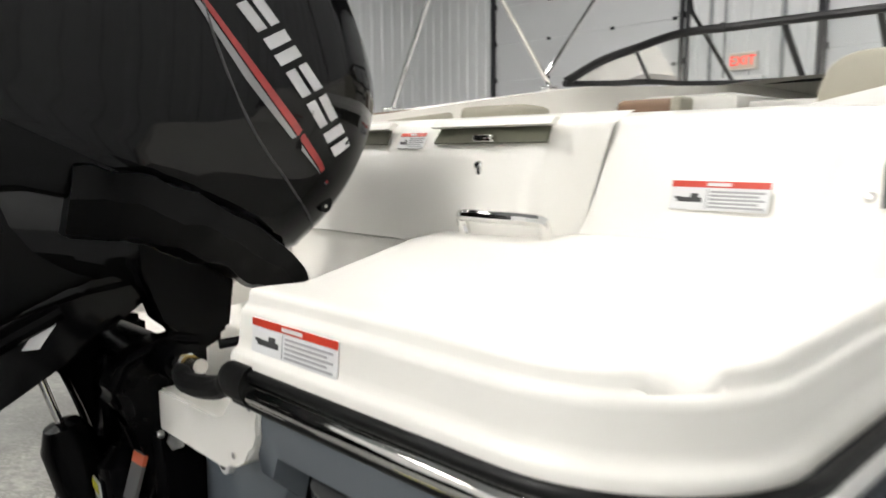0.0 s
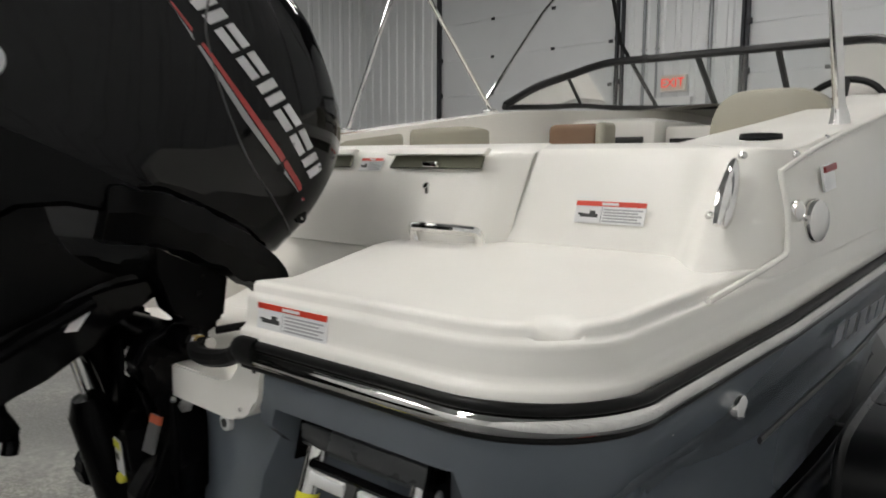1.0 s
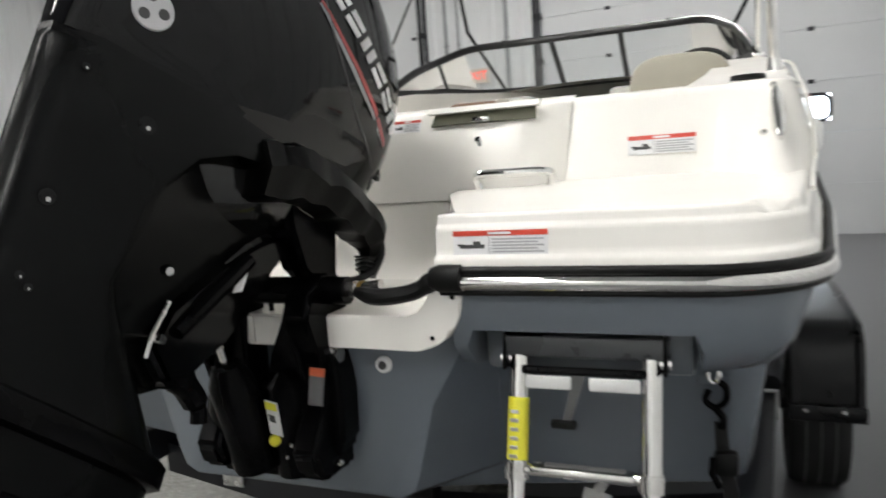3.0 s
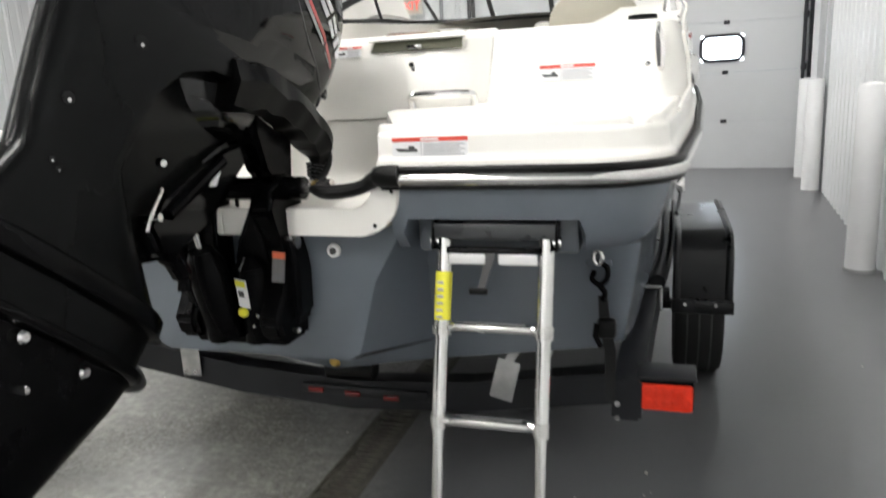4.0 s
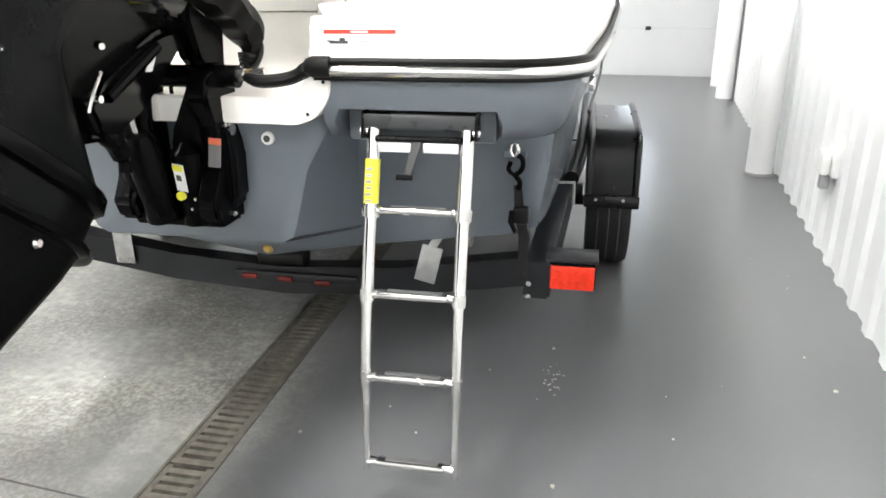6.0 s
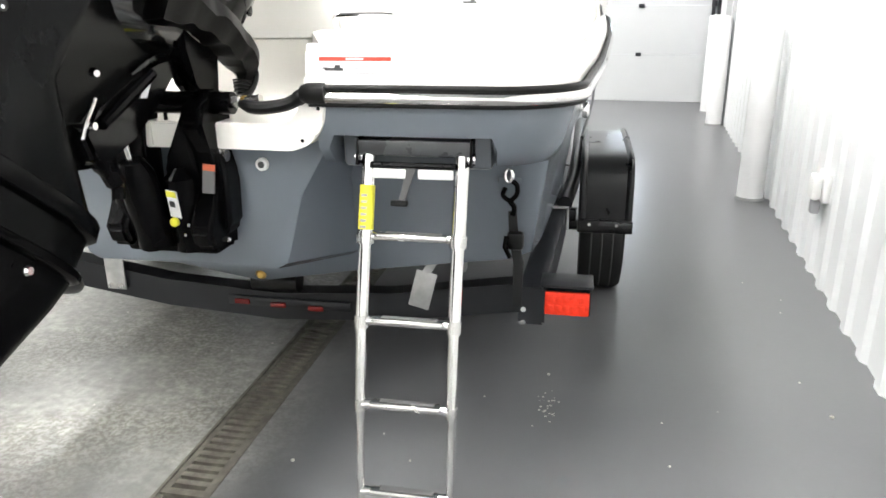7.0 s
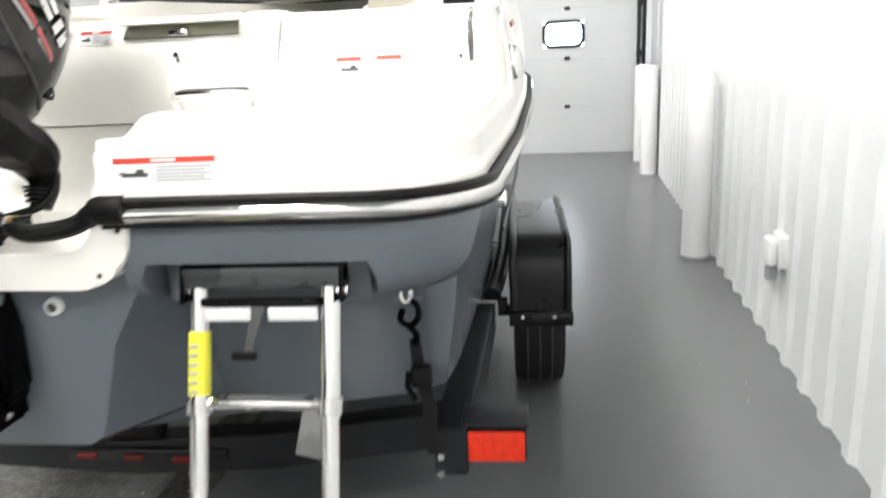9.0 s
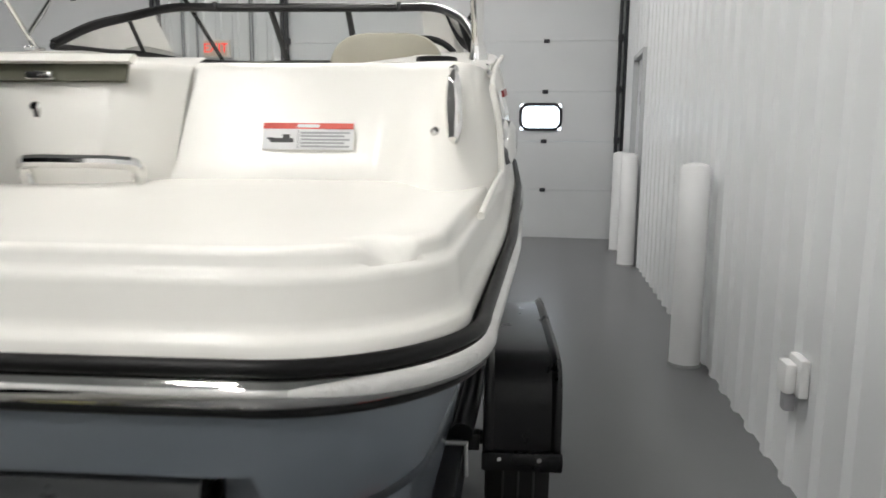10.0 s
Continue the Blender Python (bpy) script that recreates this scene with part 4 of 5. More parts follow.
rows = [(0.30, -0.668, 0.25, 0.150), (0.33, -0.668, 0.285, 0.165), (0.42, -0.665, 0.325, 0.192), (0.52, -0.655, 0.35, 0.211), (0.62, -0.642, 0.352, 0.219), (0.71, -0.625, 0.325, 0.217), (0.80, -0.60, 0.25, 0.208), (0.88, -0.56, 0.14, 0.19), (0.94, -0.50, 0.02, 0.15), (0.965, -0.42, -0.08, 0.08)]
ring_faces(bm, sections(rows), True, True, True)
cowl = part("cowl", bm, COWL, eng, "glossy black top cowl", angle=50)
# lower cowl and chaps: they run on from the cowl's sides and end in a firm front edge
WF = ((-0.672, 0.018), (-0.665, 0.036), (-0.64, 0.056), (-0.60, 0.070), (-0.54, 0.084), (-0.45, 0.108), (-0.35, 0.134), (-0.25, 0.148), (-0.1, 0.154), (0.2, 0.152))


def blunt(ff, u, k=1.0, fr=-0.672, edge=0.035):
    pts = []
    for i in range(15):
        f = fr + (ff - fr) * (1 - (1 - i / 14) ** 1.0)
        h = lerp([p[0] for p in WF], [p[1] for p in WF], -0.672 + (f - fr)) * k
        if f > ff - edge:
            h -= edge * (1 - math.sqrt(max(0.0, 1 - ((f - ff + edge) / edge) ** 2))) * 0.9
        pts.append((f, max(h, 0.01)))
    pts = pts + [(f, -x) for f, x in reversed(pts)]
    return [E(f, x, u) for f, x in pts]


# the leg hangs at a steeper tilt than the cowl's rear line
CL, SL = math.cos(radians(42)), math.sin(radians(42))


def L(f, x, u):
    """Leg frame: f forward along the plates, x to starboard, u up along the drive shaft."""
    return Vector((BX + x, f * CL + u * SL, 1.25 - f * SL + u * CL))


def leg_ring(fr, ff, w, u, n=15):
    """A rounded, wedge-shaped section of the leg, slim behind and blunt in front."""
    pts = []
    for i in range(n):
        t = i / (n - 1)
        h = w * lerp((0, 0.04, 0.15, 0.4, 0.7, 0.88, 0.96, 1.0), (0.15, 0.38, 0.58, 0.84, 1.0, 0.94, 0.7, 0.25), t)
        pts.append((fr + (ff - fr) * t, h))
    pts = pts + [(f, -x) for f, x in reversed(pts)]
    return [L(f, x, u) for f, x in pts]


def leg_part(name, rows, material, label, angle=50):
    bm = nb()
    ring_faces(bm, [leg_ring(*r) for r in rows], True, True, True)
    return part(name, bm, material, eng, label, angle=angle)


bm = nb()
foot, waist = leg_ring(-0.655, -0.155, 0.112, -0.44), blunt(-0.478, -0.10, 1.04)
rings = [foot]
for t in (0.2, 0.4, 0.6, 0.8):
    k = t ** 0.75
    rings.append([a.lerp(b, k) for a, b in zip(foot, waist)])
ring_faces(bm, rings + [blunt(ff, u, k) for u, ff, k in ((-0.10, -0.472, 1.04), (0.0, -0.45, 1.06), (0.10, -0.425, 1.08), (0.17, -0.375, 1.08), (0.215, -0.29, 1.06), (0.25, -0.12, 1.03), (0.275, 0.06, 1.0), (0.29, 0.20, 0.99), (0.303, 0.235, 0.97))], True, True, True)
part("lower_cowl", bm, COWLS, eng, "satin black lower cowl", angle=50)


def sidex(f, fr, ff, w, plan=PLAN):
    s = (f - fr) / (ff - fr)
    return lerp([p[0] for p in plan], [p[1] for p in plan], s) * w / 0.214


ROWS_C = [(0.30, -0.668, 0.25, 0.150), (0.33, -0.668, 0.285, 0.165), (0.42, -0.665, 0.325, 0.192), (0.52, -0.655, 0.35, 0.211), (0.62, -0.642, 0.352, 0.219), (0.71, -0.625, 0.325, 0.217), (0.80, -0.60, 0.25, 0.208), (0.88, -0.56, 0.14, 0.19), (0.94, -0.50, 0.02, 0.15)]


def on_cowl(f, u, lift=0.004):
    us = [r[0] for r in ROWS_C]
    fr, ff, w = (lerp(us, [r[k] for r in ROWS_C], u) for k in (1, 2, 3))
    return E(f, sidex(f, fr, ff, w) + lift, u)


def decal(name, quad_rows, material, label="", lift=0.004, parent=None):
    """A thin decal on the cowl's side: rows of (f0, u0, f1, u1) edge pairs."""
    bm = nb()
    n = 4
    rings = []
    for a0, b0, a1, b1 in quad_rows:
        rings.append([on_cowl(a0 + (a1 - a0) * k / n, b0 + (b1 - b0) * k / n, lift) for k in range(n + 1)])
    ring_faces(bm, rings, False)
    return under(name, bm, material, parent or cowl, label)


def toE(y, z):
    dy, dz = y, z - 1.25
    return dy * CA - dz * SA, dy * SA + dz * CA


# seven pale blocks run down the side where the name stands, beside a swoosh in red and silver
A, B = Vector(toE(0.10, 2.035)), Vector(toE(0.435, 1.63))
run = (B - A).normalized()
perp = Vector((-run.y, run.x))
for k in range(7):
    t0 = (B - A).length * (k / 7 + 0.008)
    t1 = (B - A).length * ((k + 1) / 7 - 0.02)
    hgt = 0.052
    p, q = A + run * t0, A + run * t1
    sl = run * 0.012
    a, b = p - perp * hgt * 0.5, p + perp * hgt * 0.5 + sl
    c, d = q - perp * hgt * 0.5, q + perp * hgt * 0.5 + sl
    # each block is cut by a dark bar, so that it reads as a heavy letter's shape
    if k % 3 == 0:
        m1, m2 = (a + c) / 2 - run * 0.006, (b + d) / 2 - run * 0.006
        n1, n2 = m1 + run * 0.012, m2 + run * 0.012
        decal("name_block", [(a.x, a.y, b.x, b.y), (m1.x, m1.y, m2.x, m2.y)], WHITEDECAL, "pale block of a name decal")
        decal("name_block", [(n1.x, n1.y, n2.x, n2.y), (c.x, c.y, d.x, d.y)], WHITEDECAL, "pale block of a name decal")
    else:
        i1, i2 = a + (b - a) * 0.42, c + (d - c) * 0.42
        j1, j2 = a + (b - a) * 0.60, c + (d - c) * 0.60
        decal("name_block", [(a.x, a.y, i1.x, i1.y), (c.x, c.y, i2.x, i2.y)], WHITEDECAL, "pale block of a name decal")
        decal("name_block", [(j1.x, j1.y, b.x, b.y), (c.x + (j2 - c).x, j2.y, d.x, d.y)], WHITEDECAL, "pale block of a name decal")
SW = [toE(y, z) for y, z in ((0.045, 2.01), (0.12, 1.905), (0.215, 1.785), (0.30, 1.69), (0.375, 1.61), (0.405, 1.565))]
wr_, ws_ = (0.002, 0.007, 0.012, 0.014, 0.012, 0.003), (0.002, 0.015, 0.024, 0.018, 0.007, 0.001)
decal("red_swoosh", [(f + perp.x * 0.002, u + perp.y * 0.002, f - perp.x * w * 1.0, u + perp.y * -w) for (f, u), w in zip(SW, wr_)], REDDECAL, "red swoosh decal")
decal("silver_swoosh", [(f - perp.x * (a + 0.003), u - perp.y * (a + 0.003), f - perp.x * (a + b * 0.8), u - perp.y * (a + b * 0.8)) for (f, u), a, b in zip(SW, wr_, ws_)], SILVER, "silver swoosh decal")
# seam round the cowl, badge disc, fasteners
seam = [on_cowl(f, u, 0.0015) for f, u in ((-0.28, 0.93), (-0.25, 0.80), (-0.22, 0.68), (-0.12, 0.56), (0.0, 0.47), (0.12, 0.42), (0.24, 0.385), (0.31, 0.375))]
under("seam", tube(nb(), smooth_line(seam, 5), 0.003, 6), INK, cowl)
df, du = toE(-0.299, 1.86)
c = on_cowl(df, du, 0.0)
nrm = Vector((0.93, -0.33, 0.12))
badge = under("badge", disc(nb(), c - nrm * 0.002, nrm, 0.042, 0.006, 28, 0.002), WHITEDECAL, cowl, "round silver and white badge")
bm = nb()
for k in range(3):
    a = radians(90 + 120 * k)
    side = Vector((0.33, 0.93, 0)).normalized()
    o = c + (side * math.cos(a) + Vector((0, 0, 1)) * math.sin(a)) * 0.022 + nrm * 0.004
    disc(bm, o, nrm, 0.011, 0.002, 12)
under("badge_mark", bm, INK, cowl, "dark marks on the badge")
for f, u, r in ((-0.505, 0.185, 0.017), (-0.625, 0.0, 0.014), (-0.63, -0.13, 0.007), (-0.615, -0.145, 0.007), (0.25, 0.43, 0.020), (-0.60, 0.46, 0.007), (-0.625, 0.235, 0.007)):
    if u > 0.3:
        p = on_cowl(f, u, -0.004)
    else:
        p = E(f, lerp([q[0] for q in WF], [q[1] for q in WF], f) * 1.06 - 0.004, u)
    n_ = Vector((0.95, -0.3, 0.05)) if f < 0 else Vector((0.98, 0.1, 0))
    part("fastener", tube(nb(), [p, p + n_ * 0.007, p + n_ * 0.0075, p + n_ * 0.003], [r, r, r * 0.7, r * 0.6], 14), COWL, eng, "recessed cowl fastener")
    # steel disc put on each fastener as its bright glint
    part("fastener_glint", disc(nb(), p + n_ * 0.006 + Vector((0, 0, -r * 0.3)), n_, min(0.0042, r * 0.3), 0.003, 8), STEEL, eng, "small steel disc for the glint on a fastener")
# grey inner panel with the steering recess, under the cowl's front
bm = nb()
BELLY = [(0.083, -0.20, 0.13, 0.05, 0.26), (0.088, -0.25, 0.17, 0.085, 0.26), (0.105, -0.30, 0.205, 0.115, 0.25), (0.14, -0.34, 0.235, 0.138, 0.22), (0.19, -0.37, 0.255, 0.152, 0.17), (0.25, -0.38, 0.262, 0.158, 0.1), (0.31, -0.38, 0.262, 0.158, 0.0)]
ring_faces(bm, [section(fr, ff, w, u, k) for u, fr, ff, w, k in BELLY], True, True, True)
part("cowl_belly", bm, mat("gloss_belly", (0.006, 0.006, 0.006), 0.09, spec=0.5, var=0.2, scale=4), eng, "glossy black underside of the cowl", angle=60)
# rigging boot: a big black rubber arm that comes out of the belly, runs forward and bends down
boot_line = smooth_line([(BX + 0.10, -0.10, 1.56), (BX + 0.12, 0.0, 1.54), (BX + 0.135, 0.11, 1.495), (BX + 0.15, 0.215, 1.435), (BX + 0.155, 0.285, 1.375), (BX + 0.155, 0.305, 1.32), (BX + 0.15, 0.285, 1.255)], 6)
bm = tube(nb(), boot_line, [lerp((0, 0.3, 0.55, 0.75, 0.9, 1), (0.085, 0.082, 0.07, 0.052, 0.036, 0.026), k / (len(boot_line) - 1)) for k in range(len(boot_line))], 7, True, 0.85)
for v in bm.verts:
    v.co += Vector((0, 0, 1)) * 0.014 * noise.noise(v.co * 24) + Vector((1, 0, 0)) * 0.018 * noise.noise(v.co * 15 + Vector((5, 0, 0)))
part("rigging_boot", bm, mat("boot_rubber", (0.003, 0.003, 0.003), 0.3, spec=0.1, var=0.2, scale=9, bump=0.1), eng, "black rubber rigging boot")
part("boot_fin", slab(nb(), [(BX + 0.10, -0.05, 1.60), (BX + 0.12, 0.06, 1.575), (BX + 0.15, 0.20, 1.49), (BX + 0.155, 0.27, 1.42), (BX + 0.14, 0.15, 1.46), (BX + 0.11, 0.0, 1.50), (BX + 0.09, -0.10, 1.50)], (0.014, 0, 0)), BLACK, eng, "black ridge along the boot")
for k in range(4):
    p, q = boot_line[-2 - k], boot_line[-3 - k]
    part("boot_ridge", tube(nb(), [p, (p + q) / 2], 0.033 + 0.003 * k, 14, True, 0.9), RUBBER, eng)
bm = slab(nb(), [E(f, 0.06, u) for f, u in ((-0.16, 0.28), (0.0, 0.30), (0.12, 0.22), (0.16, 0.10), (0.10, 0.03), (0.02, 0.10), (-0.08, 0.14))], (0.07, 0, 0))
bmesh.ops.bevel(bm, geom=bm.edges[:], offset=0.02, segments=3, affect="EDGES")
part("steering_arm", bm, BLACK, eng, "black cast steering arm")
bm = tube(nb(), smooth_line([(BX + 0.16, 0.30, 1.40), (BX + 0.19, 0.31, 1.33), (BX + 0.18, 0.26, 1.27), (BX + 0.12, 0.16, 1.25)], 6), 0.010, 8)
part("hose", bm, RUBBER, eng, "thin black hose")
# swivel bracket and midsection
bm = slab(nb(), [E(f, -0.055, u) for f, u in ((-0.46, 0.23), (-0.10, 0.26), (0.0, 0.20), (-0.02, 0.05), (-0.12, -0.02), (-0.20, -0.13), (-0.25, -0.24), (-0.33, -0.27), (-0.42, -0.20), (-0.48, -0.05))], (0.11, 0, 0))
bmesh.ops.bevel(bm, geom=bm.edges[:], offset=0.015, segments=2, affect="EDGES")
part("midsection", bm, COWLS, eng, "satin black midsection")
bm = slab(nb(), [E(f, -0.095, u) for f, u in ((-0.14, 0.10), (-0.03, 0.17), (0.0, 0.13), (-0.05, 0.05), (-0.13, -0.03), (-0.20, -0.13), (-0.25, -0.24), (-0.31, -0.255), (-0.385, -0.19), (-0.335, -0.115), (-0.22, 0.01))], (0.19, 0, 0))
bmesh.ops.bevel(bm, geom=bm.edges[:], offset=0.02, segments=3, affect="EDGES")
part("swivel_bracket", bm, mat("gloss_black_cast", (0.002, 0.002, 0.0023), 0.12, spec=0.16, var=0.3, scale=8), eng, "glossy black cast swivel bracket")
part("swivel_ridge", tube(nb(), [E(-0.16, 0.098, 0.045), E(-0.25, 0.1, -0.06), E(-0.32, 0.098, -0.15)], [0.016, 0.018, 0.014], 10), BLACK, eng)
part("tilt_stop", tube(nb(), smooth_line([E(-0.29, 0.06, -0.20), E(-0.235, 0.065, -0.235), E(-0.19, 0.068, -0.27), E(-0.178, 0.068, -0.30)], 4), [0.032] * 4 + [0.026] * 4 + [0.017] * 5, 10), BLACK, eng, "black hooked tilt stop")
part("tilt_lever", tube(nb(), [E(-0.36, 0.10, -0.10), E(-0.40, 0.118, -0.17), E(-0.40, 0.115, -0.21)], 0.005, 8), STEEL, eng, "bright tilt lever")
part("lever_pin", tube(nb(), [E(-0.39, 0.0, -0.175), E(-0.39, 0.135, -0.175)], 0.009, 10), CHROME, eng, "bright pin")
part("swivel_tag", slab(nb(), [E(-0.19, 0.096, -0.035), E(-0.165, 0.096, -0.025), E(-0.155, 0.096, 0.03), E(-0.18, 0.096, 0.02)], (0.003, 0, 0)), PAPER, eng, "small pale tag")
# leg below
LEGP = ((0, 0.03), (0.02, 0.09), (0.07, 0.13), (0.25, 0.175), (0.5, 0.205), (0.75, 0.214), (0.90, 0.205), (0.965, 0.16), (1.0, 0.05))
leg_part("splash_band", [(-0.675, -0.125, 0.112, -0.492), (-0.685, -0.115, 0.122, -0.486), (-0.682, -0.12, 0.122, -0.448), (-0.67, -0.13, 0.114, -0.440)], BLACK, "black band round the leg")
leg_part("driveshaft_housing", [(-0.65, -0.135, 0.096, -0.578), (-0.655, -0.135, 0.100, -0.54), (-0.66, -0.13, 0.102, -0.488)], COWLS, "satin black driveshaft housing")
leg_part("splash_plate", [(-0.68, -0.13, 0.110, -0.600), (-0.69, -0.122, 0.120, -0.594), (-0.69, -0.122, 0.120, -0.578), (-0.68, -0.13, 0.112, -0.572)], BLACK, "black splash plate")
leg_part("gearcase_upper", [(-0.70, -0.268, 0.072, -0.885), (-0.67, -0.215, 0.08, -0.78), (-0.65, -0.16, 0.09, -0.67), (-0.65, -0.135, 0.098, -0.598)], BLACK, "black gearcase")
# rounded water scoop in front of the leg
bm = nb()
rings = []
for t, k in ((0.0, 1.0), (0.3, 0.97), (0.6, 0.8), (0.85, 0.5), (0.97, 0.2)):
    rings.append([L(-0.16 + 0.125 * t, 0.045 * k * math.cos(a), -0.565 + 0.04 * k * math.sin(a)) for a in [2 * math.pi * j / 14 for j in range(14)]])
ring_faces(bm, rings, True, True, True)
part("scoop", bm, mat("grey_plate", (0.03, 0.03, 0.03), 0.35), eng, "dark rounded scoop in front of the leg")
pts = [(-0.95, 0.06), (-0.90, 0.13), (-0.60, 0.125), (-0.40, 0.10), (-0.30, 0.06), (-0.26, 0.02)]
pts = pts + [(f, -x) for f, x in reversed(pts)]
bm = slab(nb(), [L(f, x, -0.90) for f, x in pts], L(0, 0, 0.018) - L(0, 0, 0))
part("ventilation_plate", bm, BLACK, eng, "black ventilation plate")
bm = nb()
tors = [(-0.98, 0.015), (-0.95, 0.05), (-0.85, 0.085), (-0.70, 0.09), (-0.50, 0.075), (-0.38, 0.04), (-0.34, 0.01)]
tube(bm, [L(f, 0, -1.02) for f, _ in tors], [r for _, r in tors], 18)
part("torpedo", bm, COWLS, eng, "satin black gearcase nose")
leg_part("lower_leg", [(-0.72, -0.40, 0.05, -1.0), (-0.70, -0.33, 0.06, -0.89)], COWLS, "")
bm = slab(nb(), [L(-0.45, -0.012, -1.08), L(-0.68, -0.012, -1.08), L(-0.76, -0.012, -1.26), L(-0.66, -0.012, -1.28)], L(0, 0.024, 0) - L(0, 0, 0))
part("skeg", bm, COWLS, eng)
prop = part("propeller_hub", tube(nb(), [L(-0.97, 0, -1.02), L(-1.0, 0, -1.02), L(-1.12, 0, -1.02)], [0.06, 0.065, 0.055], 16), BLACK, eng, "black propeller hub")
for k in range(3):
    a = radians(30 + 120 * k)
    d, t_ = Vector((math.cos(a), math.sin(a))), Vector((-math.sin(a), math.cos(a)))
    pts = []
    for j in range(12):
        b = 2 * math.pi * j / 12
        rr, tt = 0.13 + 0.07 * math.cos(b), 0.075 * math.sin(b)
        pts.append(L(-1.05 + tt * 0.5, d.x * rr + t_.x * tt, -1.02 + d.y * rr + t_.y * tt))
    under("blade", slab(nb(), pts, L(0.008, 0, 0) - L(0, 0, 0)), BLACK, prop)
for f, u, r in ((-0.323, -0.625, 0.014), (-0.49, -0.618, 0.014), (-0.44, -0.70, 0.009)):
    p = L(f, 0.088, u)
    part("leg_bolt", tube(nb(), [p - Vector((0.02, 0, 0)), p + Vector((0.006, 0, 0)), p + Vector((0.012, 0, 0))], [r, r, r * 0.65], 8), CHROME, eng, "bright bolt head")
# clamp bracket: two cheeks on the pod, ram, pump and labels
for s, xo in ((1, 0.165), (-1, -0.105)):
    prof = [(0.10, 1.29), (0.03, 1.31), (-0.06, 1.28), (-0.09, 1.22), (-0.03, 1.14), (0.0, 1.04), (-0.06, 0.98), (-0.10, 0.92), (-0.08, 0.86), (0.075, 0.83), (0.075, 1.22), (0.10, 1.23)]
    xc = BX + xo
    bm = slab(nb(), [(xc - s * 0.035, y, z) for y, z in prof], (s * 0.07, 0, 0))
    bmesh.ops.bevel(bm, geom=bm.edges[:], offset=0.014, segments=3, affect="EDGES")
    ck = part("clamp_cheek", bm, BLACK, eng, "black cast clamp cheek", angle=50)
    under("cheek_bolt", disc(nb(), (xc + s * 0.03, 0.02, 1.12), (s, 0, 0), 0.02, 0.02, 6), STEEL, ck, "steel bolt")
    out_ = 0.222 if s > 0 else 0.135
    poly = [(0.02, 0.845), (out_ - 0.07, 0.835), (out_, 0.905), (out_ + 0.005, 1.06), (out_ - 0.025, 1.16), (out_ - 0.065, 1.245), (out_ - 0.12, 1.25), (0.03, 1.10)]
    bm = slab(nb(), [(BX + s * x, -0.02, z) for x, z in poly], (0, 0.098, 0))
    bmesh.ops.bevel(bm, geom=bm.edges[:], offset=0.016, segments=3, affect="EDGES")
    part("clamp_plate", bm, BLACK, eng, "black clamp plate against the pod", angle=50)
for x, z, r in ((0.205, 1.135, 0.007), (0.205, 0.87, 0.008), (0.115, 0.925, 0.006), (0.10, 0.895, 0.005), (-0.05, 0.86, 0.006), (-0.12, 0.93, 0.006)):
    part("bracket_bolt", disc(nb(), (BX + x, -0.002 if x > 0.2 else -0.055, z), (0.1, -1, 0.1), r, 0.012, 8, 0.002), STEEL, eng, "small steel bolt")
part("trim_hose", tube(nb(), smooth_line([(BX + 0.02, 0.04, 1.25), (BX + 0.035, 0.03, 1.19), (BX + 0.08, 0.03, 1.155), (BX + 0.14, 0.03, 1.15)], 6), 0.006, 8), RUBBER, eng, "thin black hose")
part("grease_fitting", tube(nb(), [E(-0.40, 0.115, -0.05), E(-0.405, 0.13, -0.055)], [0.012, 0.008], 8), CHROME, eng, "bright grease fitting")
part("tilt_tube", tube(nb(), [(BX - 0.26, 0.02, 1.27), (BX + 0.25, 0.02, 1.27)], 0.032, 14), BLACK, eng, "black tilt tube")
part("tilt_ram", tube(nb(), [(BX - 0.01, -0.03, 0.86), (BX - 0.015, -0.09, 1.08), (BX - 0.015, -0.10, 1.12), (BX - 0.015, -0.102, 1.125)], [0.058, 0.052, 0.034, 0.02], 16), BLACK, eng, "black tilt cylinder")
part("ram_rod", tube(nb(), [(BX - 0.015, -0.10, 1.11), (BX - 0.015, -0.13, 1.22)], 0.008, 12), CHROME, eng, "polished ram rod")
part("trim_pump", tube(nb(), [(BX + 0.085, 0.0, 0.84), (BX + 0.085, -0.02, 1.0), (BX + 0.085, -0.025, 1.06), (BX + 0.085, -0.025, 1.09)], [0.05, 0.052, 0.05, 0.02], 16), BLACK, eng, "black trim pump")
part("pump_reservoir", tube(nb(), [(BX - 0.075, 0.0, 0.86), (BX - 0.075, -0.04, 1.0), (BX - 0.075, -0.045, 1.06)], [0.045, 0.045, 0.03], 16), BLACK, eng, "black reservoir")
part("base_bar", box(nb(), BX - 0.12, BX + 0.18, -0.03, 0.07, 0.825, 0.865, 0.015), BLACK, eng, "black lower bracket bar")
pl = part("pump_label", slab(nb(), [(BX + 0.068, -0.071, 0.955), (BX + 0.102, -0.073, 0.95), (BX + 0.098, -0.077, 1.03), (BX + 0.064, -0.075, 1.035)], (0, -0.003, 0)), PAPER, eng, "white and yellow pump label")
under("label_head", slab(nb(), [(BX + 0.065, -0.0785, 1.015), (BX + 0.097, -0.0805, 1.011), (BX + 0.096, -0.0812, 1.028), (BX + 0.065, -0.0792, 1.033)], (0, -0.001, 0)), YELLOW, pl)
under("label_block", slab(nb(), [(BX + 0.073, -0.077, 0.985), (BX + 0.09, -0.079, 0.983), (BX + 0.089, -0.080, 1.0), (BX + 0.072, -0.078, 1.002)], (0, -0.001, 0)), INK, pl)
